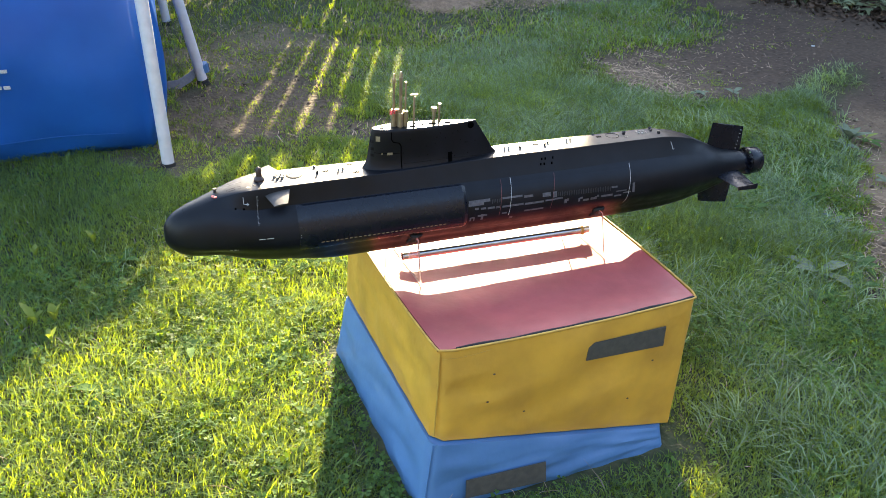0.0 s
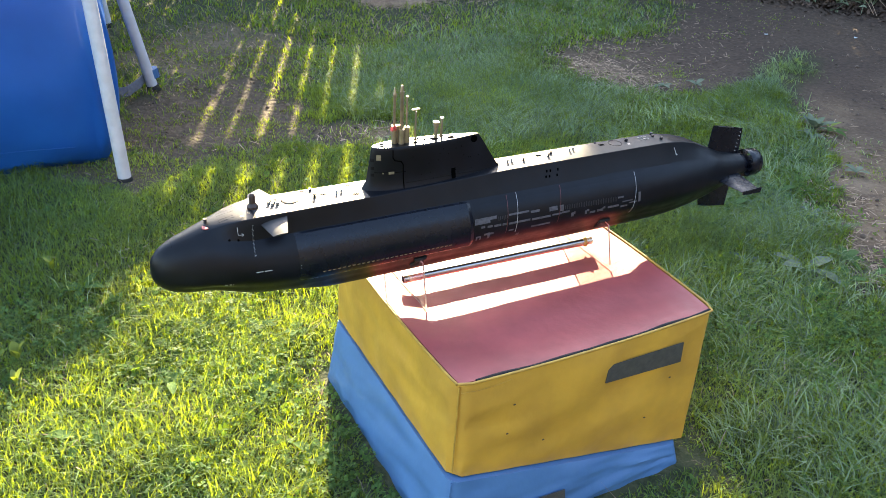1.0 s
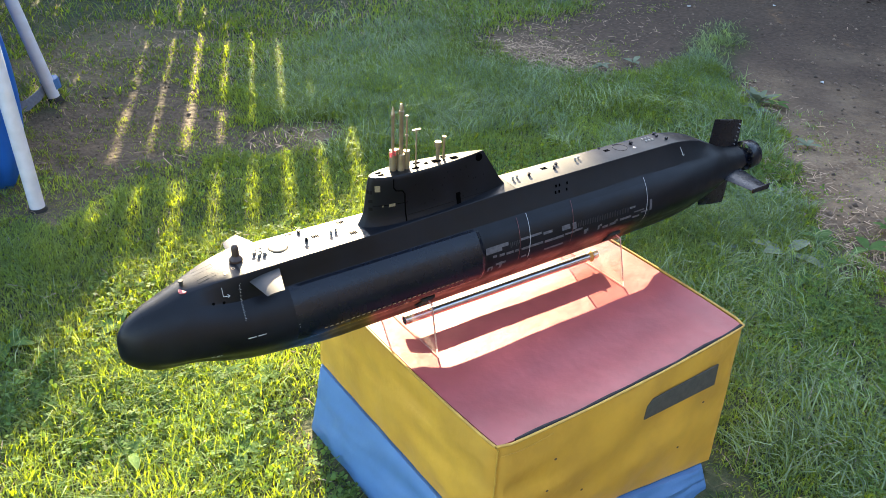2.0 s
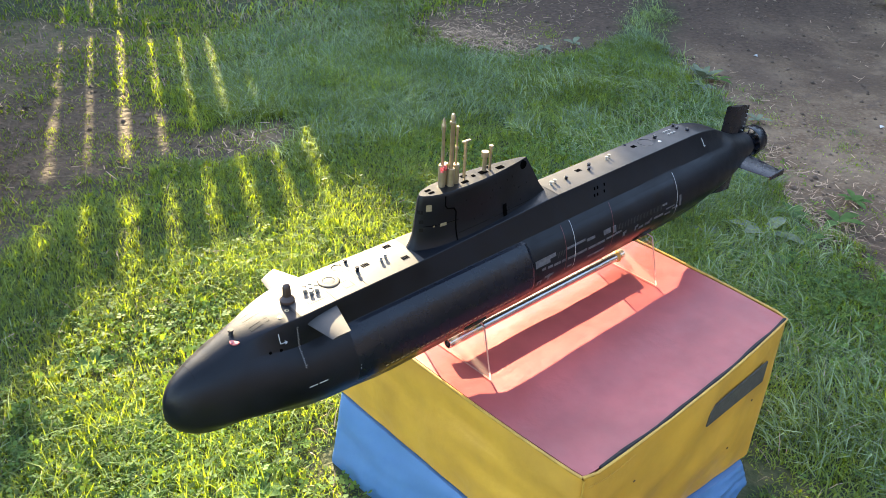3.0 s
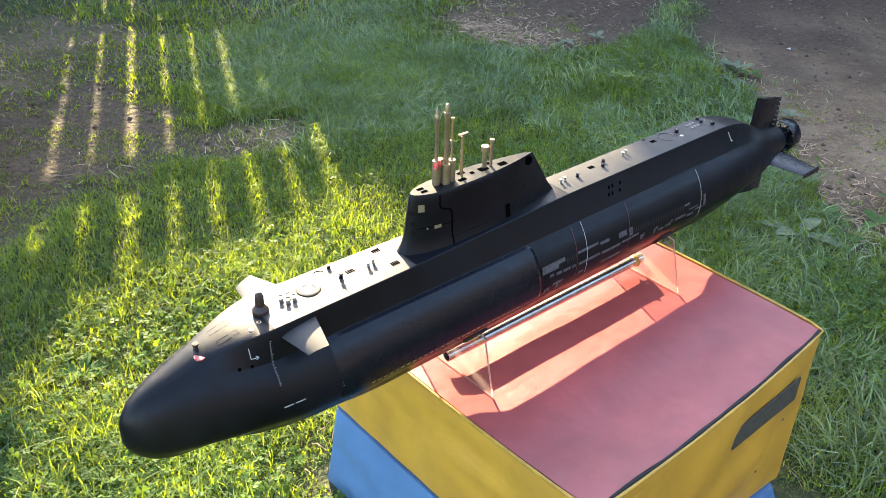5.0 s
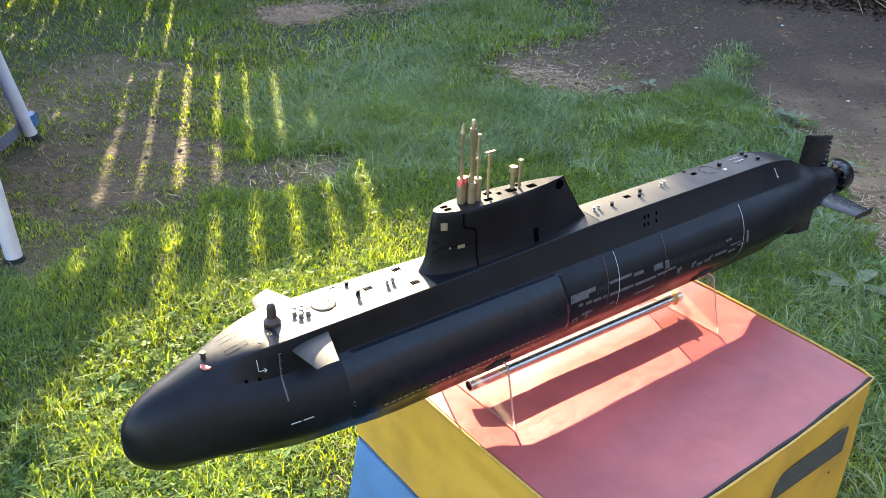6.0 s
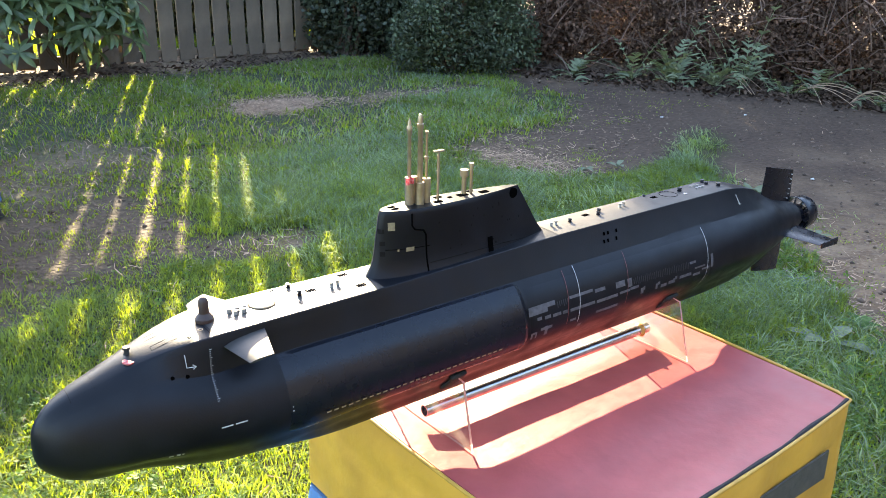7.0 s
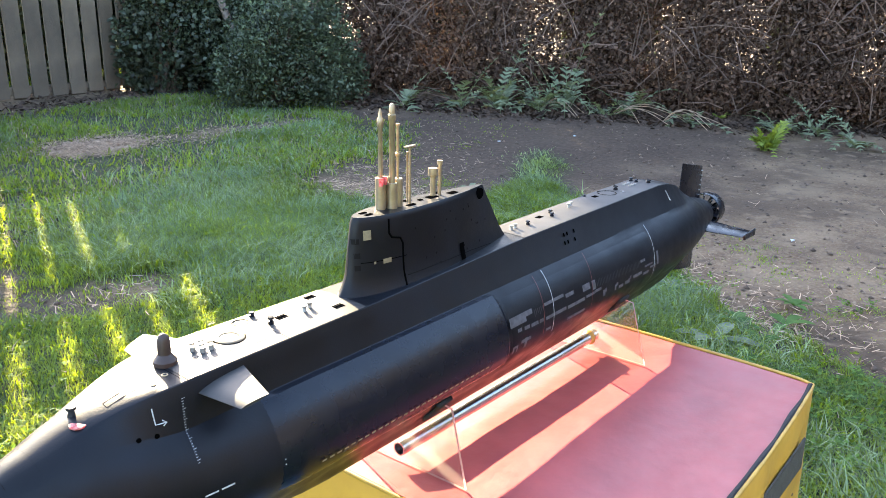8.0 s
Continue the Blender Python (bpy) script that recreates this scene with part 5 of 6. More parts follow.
        for i in range(150):
            a = Vector((x + r.uniform(-0.45, 0.6), y + r.uniform(-0.45, 0.5), z(y) + r.uniform(0, 0.9)))
            d = Vector((r.uniform(-1, 0.6), r.uniform(-1, 0.6), r.uniform(-0.3, 1.1))).normalized() * r.uniform(0.15, 0.6)
            bm_tube([a, a + d * 0.4 + Vector((0, 0, 0.03)), a + d * 0.75 + Vector((0, 0, 0.01)), a + d], [0.005, 0.004, 0.003, 0.0015], 4, bm, False)
        tagged(part("cane_tangle", bm, TWIG, b, m=inv), kind="stuff")
    # leafy trees that stand behind the hedge and shade the right of the lawn
    for k, (x, y, h) in enumerate(((3.52, 5.7, 3.3), (4.4, 5.6, 3.5), (5.8, 4.7, 3.6), (6.9, 3.2, 3.6), (7.6, 1.4, 3.6))):
        blobs = [((x + 0.1, y, 1.5), (0.62, 0.5, 0.7)), ((x + 0.2, y + 0.1, 2.4), (0.6, 0.6, 0.7)), ((x + 0.2, y, h), (0.72, 0.65, 0.75)), ((x + 0.55, y - 0.2, 2.2), (0.6, 0.5, 0.9)), ((x - 0.02, y + 0.2, 0.7), (0.6, 0.4, 0.65))] + ([((x - 0.64, y, 2.96), (0.19, 0.28, 0.22)), ((x - 0.42, y, 3.02), (0.28, 0.3, 0.28)), ((x - 0.12, y, 3.05), (0.36, 0.4, 0.34))] if k == 0 else [])
        t = thing("tree", (x, y, 0.2), "leafy garden tree with a slim trunk behind the hedge", "tree", "trees behind the hedge")
        inv = t.matrix_world.inverted()
        v, f, s = leaf_cloud(blobs, 20000, 0.125, 60 + k, 0.65, 0.9)
        ob = new("crown", raw_mesh("crown", v, f, s, EVERGREEN if k % 2 else IVY))
        ob.parent, ob.matrix_local = t, inv
        bm = bm_tube([(x, y, 0.15), (x + 0.03, y, 0.7), (x - 0.02, y + 0.03, 1.3), (x + 0.08, y, 2.0), (x + 0.2, y, h - 0.3)], [0.07, 0.06, 0.05, 0.035, 0.015], 10)
        rr = random.Random(k)
        for i in range(9):
            a = Vector((x + 0.02, y, 0.8 + 0.2 * i))
            d = Vector((rr.uniform(-1, 1), rr.uniform(-1, 1), rr.uniform(0.2, 0.9))) * 0.45
            bm_tube([a, a + d * 0.5 + Vector((0, 0, 0.04)), a + d], [0.022, 0.014, 0.005], 6, bm)
        part("trunk", bm, BARK, t, m=inv, smooth=True)


build_hedges()


def frond(bm, base, d, length, lobes, width, droop, r):
    """One arching stalk with paired, pointed leaflets."""
    d = Vector(d).normalized()
    side = d.cross(Vector((0, 0, 1)))
    side = side.normalized() if side.length > 0.05 else Vector((1, 0, 0))
    pts = []
    for k in range(lobes + 1):
        u = k / lobes
        pts.append(Vector(base) + d * length * u + Vector((0, 0, -droop * length * u * u)) + side * 0.02 * length * math.sin(3 * u))
    bm_tube(pts, [0.0035 * (1 - 0.8 * k / lobes) for k in range(lobes + 1)], 4, bm, False)
    for k in range(1, lobes + 1):
        t = (pts[k] - pts[k - 1]).normalized()
        w = r.uniform(0.55, 1.25) * width * math.sin(math.pi * min(1, 0.12 + 0.88 * k / lobes)) ** 0.7 + width * 0.12
        for s in (1, -1):
            q = (side * s + t * 0.55 + Vector((0, 0, r.uniform(-0.25, 0.25)))).normalized()
            a, b = pts[k] - t * w * 0.22, pts[k] + t * w * 0.20
            tip = pts[k] + q * w
            mid = pts[k] + q * w * 0.5 + Vector((0, 0, 0.06 * w))
            va, vb, vt = bm.verts.new(a), bm.verts.new(b), bm.verts.new(tip)
            m1, m2 = bm.verts.new(mid - t * w * 0.2), bm.verts.new(mid + t * w * 0.18)
            bm.faces.new((va, m1, m2, vb))
            bm.faces.new((m1, vt, m2))


def fern_plant(at, n, length, seed, label="sprawling green thistle-like weed with toothed leaves", mat=None, lift=0.6, width=0.06):
    f = thing("garden_weed", at, label, "weed", "weeds along the hedge")
    r = random.Random(seed)
    bm = bmesh.new()
    for k in range(n):
        a = 2 * math.pi * k / n + r.uniform(-0.6, 0.6)
        frond(bm, (r.uniform(-0.03, 0.03), r.uniform(-0.03, 0.03), 0.0), (math.cos(a), math.sin(a), r.uniform(lift * 0.5, lift * 2.2)), length * r.uniform(0.45, 1.25), 9, width * r.uniform(0.5, 1.3), r.uniform(0.2, 1.3), r)
    tagged(part("foliage", bm, mat or FERN, f), kind="stuff")


for k, (x, y, n, ln) in enumerate(((4.04, 3.15, 9, 0.40), (4.25, 2.95, 10, 0.42), (4.42, 2.70, 11, 0.45), (4.62, 2.58, 10, 0.5), (4.70, 2.28, 9, 0.42), (4.95, 2.2, 8, 0.45), (4.95, 1.72, 7, 0.33), (5.30, 0.94, 8, 0.36), (5.1, 1.15, 8, 0.36), (5.0, 0.62, 8, 0.25), (5.4, 0.3, 9, 0.35), (3.75, 3.45, 7, 0.3), (4.4, 3.05, 8, 0.5), (4.75, 2.75, 8, 0.5))):
    fern_plant((x, y, float(ground_z(x, y))), n + 1, ln * (1.75 if k in (1, 2, 3, 12, 13) else 1.35), 100 + k, lift=1.25 if k in (1, 2, 3, 12, 13) else 0.85, width=0.056)
# the sunlit look of these two is put into their yellow leaf colour
fern_plant((4.45, 1.03, float(ground_z(4.45, 1.03))), 20, 0.25, 131, "small sunlit yellow-green weed at the edge of the soil", YELLOWWEED, 1.8, 0.05)
fern_plant((5.40, 1.67, float(ground_z(5.4, 1.67))), 6, 0.10, 132, "tiny sunlit seedling at the foot of the hedge", YELLOWWEED, 1.2, 0.06)


def dry_stalks(at, n, reach, seed):
    """Long bare stalks that arch over the soil."""
    w = thing("dry_stalks", at, "long bent pale stalks arching over the bare soil", "weed", "weeds along the hedge")
    r = random.Random(seed)
    for k in range(n):
        a = r.uniform(-2.6, -1.2)
        d = Vector((math.cos(a), math.sin(a), 0)) * reach * r.uniform(0.7, 1.2)
        h = r.uniform(0.05, 0.11)
        part("stalk", bm_tube([d * u + Vector((0.01 * k, 0, h * math.sin(math.pi * u ** 0.8) + 0.01)) for u in np.linspace(0, 1, 9)], [0.004 * (1 - 0.6 * u) for u in np.linspace(0, 1, 9)], 5), DRYGRASS, w)


for k, (x, y, n) in enumerate(((4.75, 2.25, 5), (4.85, 1.9, 4), (4.55, 2.75, 3))):
    dry_stalks((x, y, float(ground_z(x, y))), n, 0.45, 400 + k)


def broad_weed(at, n, length, seed, label, mat, flat=0.35):
    w = thing("lawn_weed", at, label, "weed", "weeds in the lawn")
    r = random.Random(seed)
    for k in range(n):
        a = 2 * math.pi * k / n + r.uniform(-0.5, 0.5)
        bm = bmesh.new()
        d = Vector((math.cos(a), math.sin(a), r.uniform(flat * 0.4, flat * 1.6))).normalized()
        whorl_leaf(bm, Vector((0, 0, 0.012)), d, Vector((0, 0, 1)), length * r.uniform(0.6, 1.15), length * 0.38 * r.uniform(0.8, 1.2))
        part("leaf", bm, mat, w, smooth=True)


UPRIGHT = ((-1.10, 0.64, 3, 0.075), (-1.05, 0.64, 3, 0.065), (-1.06, 0.54, 3, 0.045), (-0.93, 1.05, 4, 0.05), (-1.10, 1.02, 4, 0.05), (-1.22, 0.92, 4, 0.045))
for k, (x, y, n, ln) in enumerate(UPRIGHT):
    broad_weed((x, y, float(ground_z(x, y)) + 0.02), n, ln, 300 + k, "upright yellow-green weed standing above the grass", YELLOWWEED, 2.6)
broad_weed((2.31, 1.06, float(ground_z(2.31, 1.06))), 9, 0.10, 320, "pale upright broad-leaved weed at the corner of the lawn", PALEWEED, 1.3)
WEEDS = ((2.40, 1.02, 5, 0.08, WEED), (2.24, 1.00, 5, 0.08, PALEWEED), (2.12, 0.66, 4, 0.07, PALEWEED), (1.95, 0.82, 5, 0.06, WEED), (1.12, 0.28, 3, 0.08, PALEWEED), (1.26, 0.16, 4, 0.12, PALEWEED), (1.62, 0.46, 3, 0.07, PALEWEED), (2.43, 1.06, 3, 0.07, YELLOWWEED), (1.74, 0.08, 6, 0.07, WEED), (1.40, 0.34, 6, 0.08, WEED), (1.5, 0.42, 6, 0.08, WEED), (1.28, 0.42, 7, 0.07, WEED), (-0.45, 0.56, 8, 0.05, WEED),
         (-0.36, 0.50, 6, 0.05, WEED), (0.95, 1.62, 4, 0.07, WEED), (2.0, 1.75, 4, 0.08, PALEWEED), (2.2, 1.72, 3, 0.08, PALEWEED), (0.62, 2.95, 5, 0.07, WEED), (1.55, 0.05, 4, 0.10, WEED), (-0.72, 0.42, 6, 0.07, WEED), (-0.86, 0.95, 6, 0.08, WEED), (-0.6, 0.9, 5, 0.07, WEED), (1.18, 0.05, 7, 0.07, WEED), (1.06, 0.16, 6, 0.06, WEED), (1.32, 0.06, 6, 0.08, WEED), (1.22, 0.52, 6, 0.07, WEED), (1.36, 0.60, 5, 0.08, WEED), (1.62, 0.62, 5, 0.09, WEED),
         (1.08, -0.12, 6, 0.06, WEED), (0.98, 0.34, 6, 0.06, WEED), (1.45, 0.16, 6, 0.07, WEED), (1.12, 0.40, 7, 0.06, WEED), (-0.52, 0.30, 6, 0.07, WEED), (-0.62, 0.62, 6, 0.07, WEED), (-0.30, 0.74, 5, 0.06, WEED), (-0.95, 0.30, 6, 0.07, WEED), (-0.48, 0.02, 6, 0.06, WEED))
for k, (x, y, n, ln, mt) in enumerate(WEEDS):
    broad_weed((x, y, float(ground_z(x, y))), n, ln, 200 + k, "pale wilted leaves lying on the lawn" if mt is PALEWEED else "low broad-leaved green weed growing in the lawn", mt)


# ---- grass, clover, straw ----
def blades(n, xr, yr, length, width, seed, keep, lean=0.55, tall=None, swirl=0.0):
    r = np.random.default_rng(seed)
    x, y = r.uniform(*xr, n), r.uniform(*yr, n)
    k = keep(x, y) > r.random(n)
    x, y = x[k], y[k]
    n = len(x)
    z = ground_z(x, y) - 0.003
    clump = 0.72 + 0.45 * (0.5 + 0.5 * wob(x, y, 9.0, 7)) + 0.25 * wob(x, y, 2.5, 8)
    h = length * np.clip(clump, 0.4, 1.5) * (0.55 + 0.75 * r.random(n)) * (1 - 0.74 * bare(x, y))
    if tall is not None:
        h = h * tall(x, y)
    a = r.random(n) * 2 * np.pi
    a = a * (1 - swirl) + swirl * 5.0 * wob(x, y, 2.6, 19)
    a = a + 0.8 * wob(x, y, 6.0, 9)
    l = lean * (0.25 + r.random(n)) * h
    dx, dy = np.cos(a), np.sin(a)
    w = width * (0.6 + 0.8 * r.random(n))
    b = a + np.pi / 2 + r.uniform(-0.7, 0.7, n)
    sx, sy = np.cos(b) * w / 2, np.sin(b) * w / 2
    p = np.zeros((n, 5, 3))
    p[:, 0] = np.stack((x - sx, y - sy, z), 1)
    p[:, 1] = np.stack((x + sx, y + sy, z), 1)
    mx, my, mz = x + dx * l * 0.35, y + dy * l * 0.35, z + h * 0.62
    p[:, 2] = np.stack((mx + sx * 0.8, my + sy * 0.8, mz), 1)
    p[:, 3] = np.stack((mx - sx * 0.8, my - sy * 0.8, mz), 1)
    p[:, 4] = np.stack((x + dx * l, y + dy * l, z + h * (1 - 0.25 * lean * r.random(n))), 1)
    i = np.arange(n)[:, None] * 5
    f = np.concatenate((i, i + 1, i + 2, i, i + 2, i + 3, i + 3, i + 2, i + 4), 1)
    return p.reshape(-1, 3), f.ravel(), np.full(n * 3, 3)


def join(sets):
    off, vs, fs, ss = 0, [], [], []
    for v, f, s in sets:
        vs.append(v)
        fs.append(f + off)
        ss.append(s)
        off += len(v)
    return np.concatenate(vs), np.concatenate(fs), np.concatenate(ss)


def lawn(x, y):
    free = (x < -0.365) | (x > 0.315) | (y < -0.362) | (y > 0.325)
    pool = (x < -0.70) & (y > 1.95)
    k = np.clip(1 - 1.15 * bare(x, y) * (0.9 + 0.45 * wob(x, y, 8.0, 43) + 0.3 * wob(x, y, 23.0, 44)), 0.02, 1) * free * ~pool
    worn = smooth01((y - 2.3) / 0.8) * np.clip(0.60 + 0.9 * wob(x, y, 2.1, 41) + 0.5 * wob(x, y, 6.5, 42), 0, 0.85)
    return np.clip(k * (0.8 + 0.35 * wob(x, y, 5.0, 11)) * (1 - worn), 0.0, 1)


def tuft(x, y):
    """Longer grass in loose tufts at the lawn's edge and beyond the bare patch."""
    t = 0.5 * np.exp(-(strip(x, y) / 0.2) ** 2) + np.exp(-(((x - 1.0) / 0.7) ** 2 + ((y - 1.9) / 0.4) ** 2)) * 0.5 + np.exp(-(((x - 1.15) / 0.35) ** 2 + ((y - 0.55) / 0.35) ** 2)) * 0.7
    d = np.maximum(np.maximum(-0.352 - x, x - 0.315), np.maximum(-0.345 - y, y - 0.31))
    foot = np.clip(np.hypot(x + 0.63, y - 1.62) / 0.16, 0.25, 1)
    return foot * (1 + 1.1 * t) * (0.22 + 0.78 * np.clip(d / 0.14, 0, 1))


sets = [blades(405000, (-1.75, 2.5), (-1.1, 2.3), 0.038, 0.0028, 1, lawn, 1.15, tuft),
        blades(60000, (-1.75, 2.5), (-1.1, 2.3), 0.046, 0.0034, 12, lawn, 1.4, tuft),
        blades(120000, (-0.9, 3.9), (2.3, 4.9), 0.044, 0.0052, 2, lawn, 1.4, tuft),
        blades(24000, (-2.2, 5.0), (5.5, 9.0), 0.09, 0.010, 21, lambda x, y: np.ones_like(x), 0.9),
        blades(48000, (-4.5, 2.5), (-4.5, -1.1), 0.045, 0.010, 22, lawn, 1.2),
        blades(28000, (-4.5, -1.75), (-1.1, 1.9), 0.045, 0.009, 23, lawn, 1.2),
        blades(5000, (-1.7, 0.4), (-1.0, 1.2), 0.050, 0.0034, 26, lambda x, y: lawn(x, y) * (wob(x, y, 3.0, 27) > 0.0), 1.6, tuft, 0.6),
        blades(9000, (1.3, 6.5), (-0.8, 4.5), 0.03, 0.004, 4, lambda x, y: 0.25 * (bare(x, y) > 0.5) * (wob(x, y, 3.0, 13) > 0.45), 1.0)]
grass = tagged(new("grass", raw_mesh("grass", *join(sets), GRASS)), "short green lawn grass, sunlit in stripes", "grass", kind="stuff")


long_sets = [blades(13000, (2.1, 3.4), (1.1, 2.2), 0.062, 0.0034, 3, lambda x, y: np.exp(-(strip(x, y) / 0.12) ** 2) * np.clip(0.5 + 0.9 * wob(x, y, 7.0, 45), 0.05, 1), 1.9, None, 0.3),
             blades(900, (-1.6, -0.7), (0.6, 1.4), 0.07, 0.0022, 46, lambda x, y: lawn(x, y) * (wob(x, y, 6.0, 47) > 0.1), 0.9),
             blades(42000, (0.35, 2.0), (1.05, 2.7), 0.058, 0.0036, 24, lambda x, y: lawn(x, y) * (y > 1.46 - 0.1 * x) * np.clip(1.6 - np.hypot((x - 1.1) / 0.75, (y - 1.95) / 0.55), 0, 1), 1.6, None, 0.4),
             blades(15000, (0.4, 1.7), (-0.7, 0.9), 0.055, 0.0034, 28, lambda x, y: lawn(x, y) * (wob(x, y, 5.0, 29) > -0.1), 1.7, None, 0.5),
             blades(14000, (1.2, 2.6), (0.3, 1.5), 0.060, 0.0036, 25, lambda x, y: lawn(x, y) * (wob(x, y, 3.0, 17) > -0.2), 1.8, None, 0.4),
             blades(12000, (1.0, 3.0), (2.5, 4.2), 0.052, 0.0050, 27, lambda x, y: lawn(x, y) * (wob(x, y, 2.0, 18) > -0.1), 1.8, None, 0.4)]
tagged(new("long_grass", raw_mesh("long_grass", *join(long_sets), LONGGRASS)), "long pale green grass flopped over in swirls", "grass", kind="stuff")


dry = [blades(4500, (-1.75, 2.5), (-1.1, 2.3), 0.034, 0.0024, 31, lambda x, y: 0.8 * lawn(x, y) + 0.07 * (bare(x, y) > 0.3), 1.9),
       blades(30000, (-0.9, 3.9), (2.3, 4.9), 0.038, 0.0040, 32, lambda x, y: 0.8 * lawn(x, y) + 0.1 * (bare(x, y) > 0.3), 1.9)]
tagged(new("dead_grass", raw_mesh("dead_grass", *join(dry), DRYGRASS)), "dry yellowed blades scattered through the lawn", "grass", kind="stuff")


def clover_leaves(n, seed):
    r = np.random.default_rng(seed)
    x, y = r.uniform(-1.7, 2.0, n), r.uniform(-1.0, 2.0, n)
    k = (lawn(x, y) * np.clip(0.35 + 0.9 * wob(x, y, 3.2, 15), 0, 1) * np.clip((1.25 - y) / 0.3, 0.15, 1)) > r.random(n)
    x, y = x[k], y[k]
    n = len(x)
    z = ground_z(x, y) + r.uniform(0.012, 0.034, n)
    vs, base = [], []
    s = r.uniform(0.006, 0.0130, n)
    a0 = r.random(n) * 6.28
    tilt = r.normal(0, 0.35, (n, 2))
    for j in range(3):
        a = a0 + j * 2.094
        for u, wdt in ((0.05, 0.0), (0.6, -0.48), (1.0, -0.30), (0.9, 0.0), (1.0, 0.30), (0.6, 0.48)):
            px = np.cos(a) * u * s - np.sin(a) * wdt * s
            py = np.sin(a) * u * s + np.cos(a) * wdt * s
            vs.append(np.stack((x + px, y + py, z + px * tilt[:, 0] + py * tilt[:, 1] + 0.15 * np.abs(wdt) * s), 1))
    v = np.stack(vs, 1).reshape(-1, 3)
    i = np.arange(n)[:, None] * 18
    f = np.concatenate([i + j * 6 + np.arange(6)[None] for j in range(3)], 1)
    return v, f.ravel(), np.full(n * 3, 6)


tagged(new("clover", raw_mesh("clover", *clover_leaves(62000, 5), CLOVER)), "green clover leaves mixed into the lawn", "clover", kind="stuff")


def straws(n, spots, seed, length=0.036, width=0.0026):
    r = np.random.default_rng(seed)
    c = np.array([s[:4] for s in spots])
    pick = r.choice(len(spots), n, p=np.array([s[4] for s in spots]) / sum(s[4] for s in spots))
    x, y = r.normal(c[pick, 0], c[pick, 2]), r.normal(c[pick, 1], c[pick, 3])
    ok = ~((np.abs(x) < 0.36) & (np.abs(y) < 0.36)) & ~((x < -0.68) & (y > 1.9))
    x, y = x[ok], y[ok]
    n = len(x)
    z = ground_z(x, y) + r.uniform(0.002, 0.02, n)
    a = r.random(n) * 6.28
    h = length * (0.3 + r.random(n))
    dx, dy, dz = np.cos(a) * h / 2, np.sin(a) * h / 2, r.normal(0, 0.12, n) * h
    sx, sy = -np.sin(a) * width / 2, np.cos(a) * width / 2
    v = np.stack((np.stack((x - dx - sx, y - dy - sy, z - dz), 1), np.stack((x - dx + sx, y - dy + sy, z - dz + 0.001), 1), np.stack((x + dx + sx, y + dy + sy, z + dz + 0.001), 1), np.stack((x + dx - sx, y + dy - sy, z + dz), 1)), 1).reshape(-1, 3)
    i = np.arange(n)[:, None] * 4
    return v, np.concatenate((i, i + 1, i + 2, i + 3), 1).ravel(), np.full(n, 4)


SPOTS = ((1.37, 3.58, 0.13, 0.09, 22), (2.2, 3.45, 0.4, 0.12, 2), (1.86, 2.02, 0.15, 0.20, 2.0), (2.5, 2.3, 0.4, 0.3, 0.5), (1.80, 1.86, 0.12, 0.14, 1.4), (0.25, 1.72, 0.14, 0.07, 0.3), (2.6, 2.6, 0.4, 0.3, 0.4), (1.6, 0.2, 0.2, 0.3, 0.8), (1.8, 3.0, 0.6, 0.4, 1.2), (1.7, -0.4, 0.35, 0.4, 1.0), (0.1, 1.0, 0.9, 0.7, 1.2), (2.9, 0.6, 0.9, 0.8, 0.25), (1.52, 0.12, 0.10, 0.12, 0.7), (1.80, 0.55, 0.12, 0.14, 0.7), (2.25, 1.08, 0.16, 0.16, 0.7))
tagged(new("straw", raw_mesh("straw", *straws(13500, SPOTS, 8), DRYGRASS)), "scattered dry straw and cut grass on the bare ground", "straw", kind="stuff")


def crumbs(n, seed):
    """Small clods and stones on the bare soil."""
    r = np.random.default_rng(seed)
    x, y = r.uniform(1.0, 5.2, n), r.uniform(-1.0, 4.6, n)
    x2, y2 = r.uniform(-0.6, 0.6, n // 20), r.uniform(1.55, 2.5, n // 20)
    x, y = np.concatenate((x, x2)), np.concatenate((y, y2))
    k = bare(x, y) > 0.45
    x, y = x[k], y[k]
    n = len(x)
    s = 0.002 + 0.011 * r.random(n) ** 5
    z = ground_z(x, y) + s * 0.2
    d = np.array([(1, 0, 0), (-1, 0, 0), (0, 1, 0), (0, -1, 0), (0, 0, 0.8), (0, 0, -0.8)], float)
    v = np.stack((x, y, z), 1)[:, None] + d[None] * (s[:, None, None] * r.uniform(0.6, 1.4, (n, 6, 1)))
    t = np.array([(0, 2, 4), (2, 1, 4), (1, 3, 4), (3, 0, 4), (2, 0, 5), (1, 2, 5), (3, 1, 5), (0, 3, 5)])
    f = (np.arange(n)[:, None, None] * 6 + t[None]).reshape(-1)
    return v.reshape(-1, 3), f, np.full(n * 8, 3)


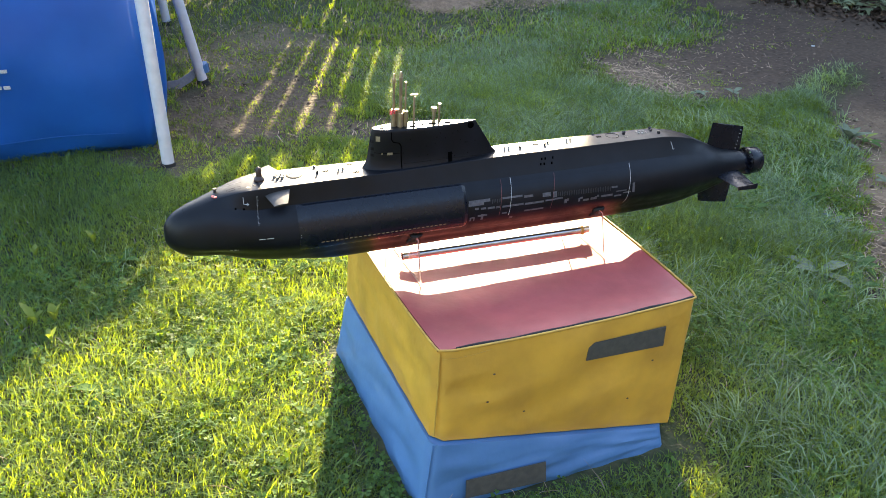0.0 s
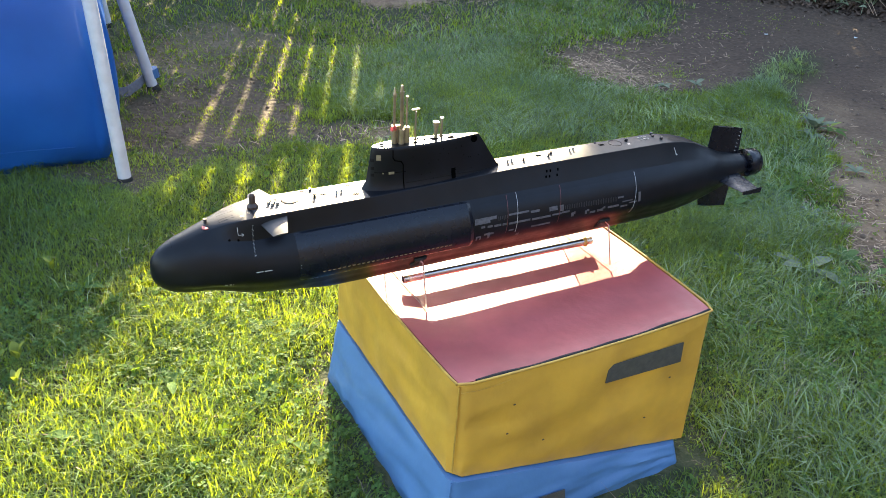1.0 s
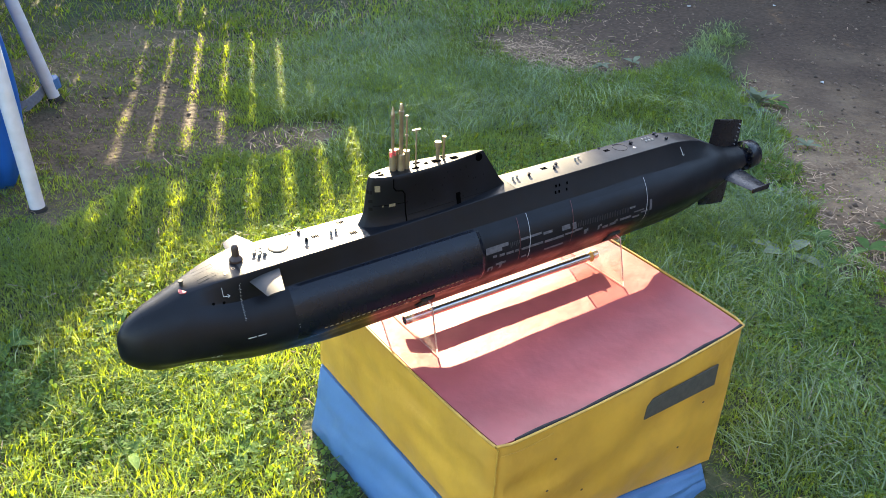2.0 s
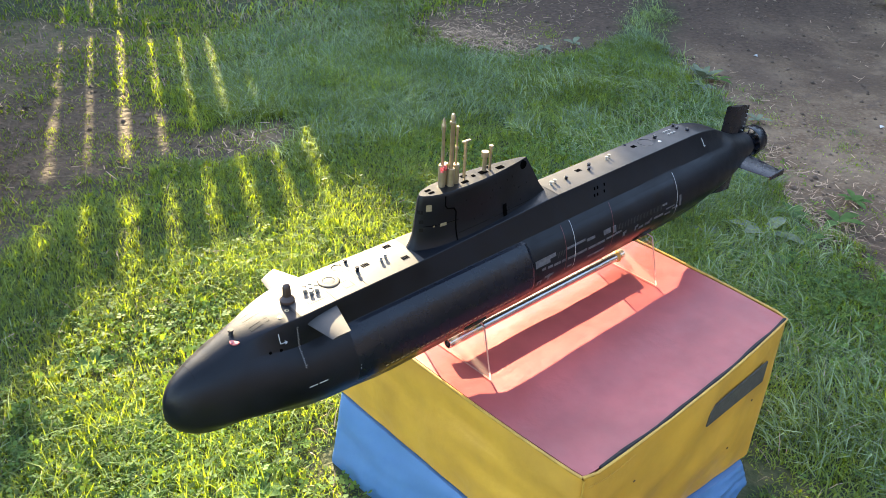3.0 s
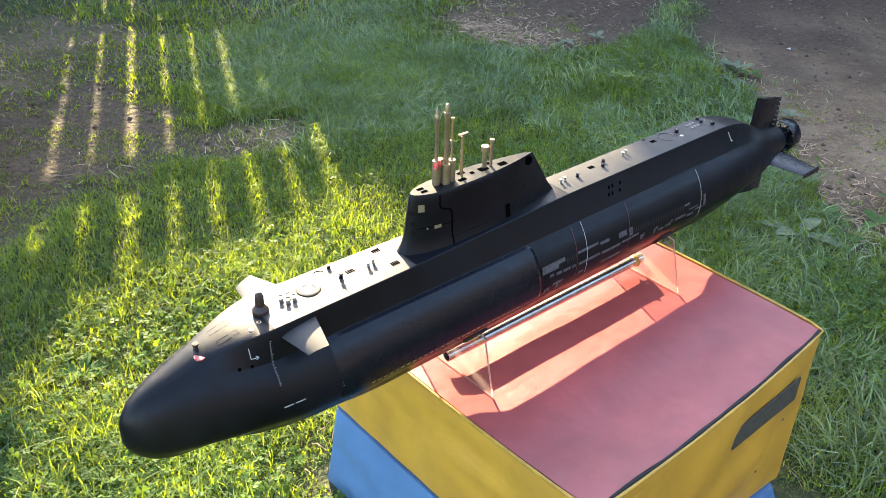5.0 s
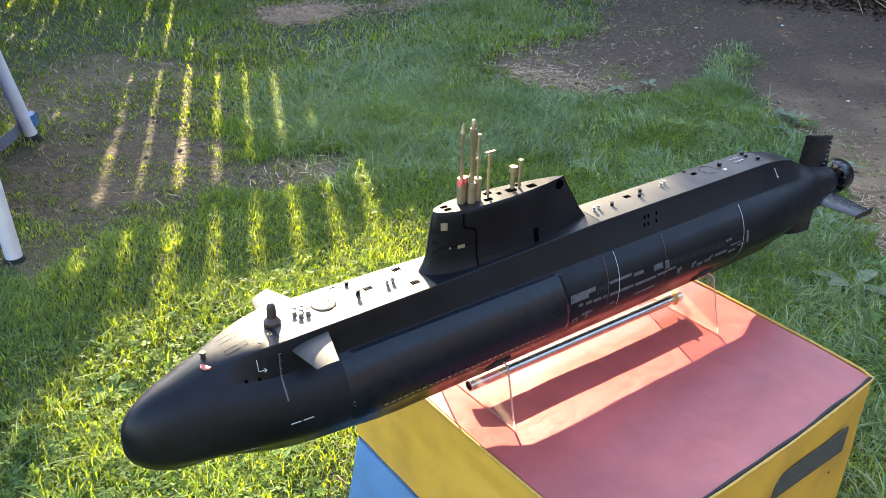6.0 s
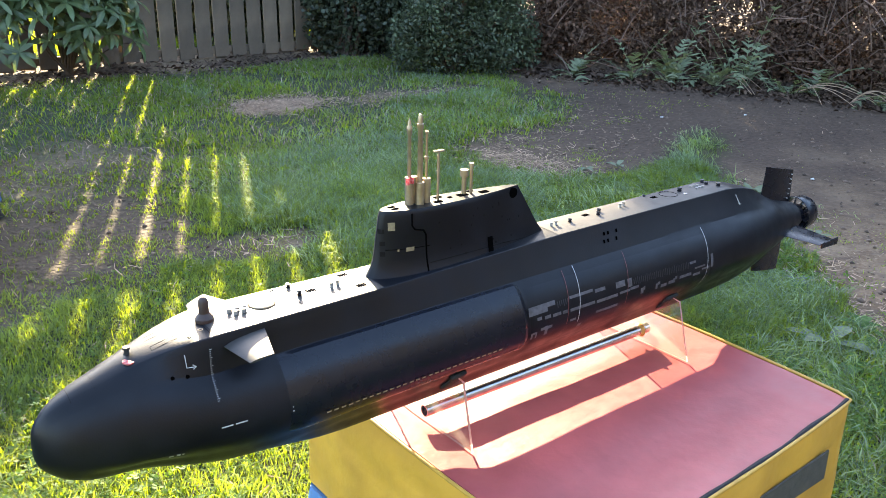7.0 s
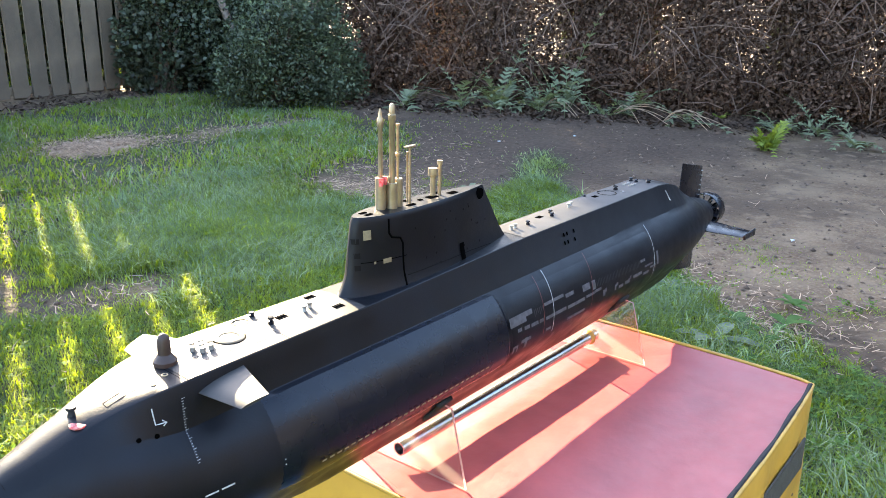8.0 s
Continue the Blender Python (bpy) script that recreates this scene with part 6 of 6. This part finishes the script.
def litter_leaves(n, seed):
    r = np.random.default_rng(seed)
    u = r.random(n)
    row = r.random(n) < 0.12
    x = np.where(row, r.uniform(-1.0, 3.2, n), 3.3 + 2.6 * u + r.normal(0, 0.12, n))
    y = np.where(row, r.normal(4.95, 0.18, n), 4.3 - 3.6 * u + r.normal(0, 0.22, n))
    z = ground_z(x, y) + r.uniform(0.004, 0.018, n)
    a = r.random(n) * 6.28
    s = r.uniform(0.012, 0.03, n)
    tx, ty = r.normal(0, 0.4, n), r.normal(0, 0.4, n)
    vs = []
    for u0, w in ((-1, 0), (0, 0.5), (1, 0), (0, -0.5)):
        px, py = (np.cos(a) * u0 - np.sin(a) * w) * s, (np.sin(a) * u0 + np.cos(a) * w) * s
        vs.append(np.stack((x + px, y + py, z + px * tx + py * ty), 1))
    i = np.arange(n)[:, None] * 4
    return np.stack(vs, 1).reshape(-1, 3), np.concatenate((i, i + 1, i + 2, i + 3), 1).ravel(), np.full(n, 4)


LEAFLITTER = material("leaf_litter", (0.10, 0.065, 0.045), 0.9, second=(0.06, 0.042, 0.032), scale=9, island=0.5, spec=0.1)
tagged(new("leaf_litter", raw_mesh("leaf_litter", *litter_leaves(11000, 14), LEAFLITTER)), "brown fallen leaves under the fence and hedge", "leaf litter", kind="stuff")
CLOD = material("soil_clods", (0.17, 0.12, 0.085), 0.95, second=(0.10, 0.07, 0.05), scale=30, island=0.5)
tagged(new("soil_clods", raw_mesh("soil_clods", *crumbs(11000, 9), CLOD)), "crumbs of soil and small stones on the bare ground", "soil", kind="stuff")
for k, (x, y) in enumerate(((3.84, 2.07), (4.40, 4.2), (1.3, 3.52), (2.9, 1.1), (3.3, 2.3), (1.9, 0.6), (2.5, 0.3))):
    bm = bmesh.new()
    bmesh.ops.create_icosphere(bm, subdivisions=1, radius=0.012)
    for v in bm.verts:
        v.co = Vector((v.co.x * (1.3 + 0.3 * math.sin(k)), v.co.y, v.co.z * 0.5)) * (0.8 + 0.4 * math.sin(v.co.x * 300 + k))
    me = mesh_of("litter", bm, LITTER)
    ob = new("litter_scrap", me)
    ob.location = (x, y, float(ground_z(x, y)) + 0.006)
    tagged(ob, "small pale scrap of litter lying on the soil", "litter", "scraps on the ground")
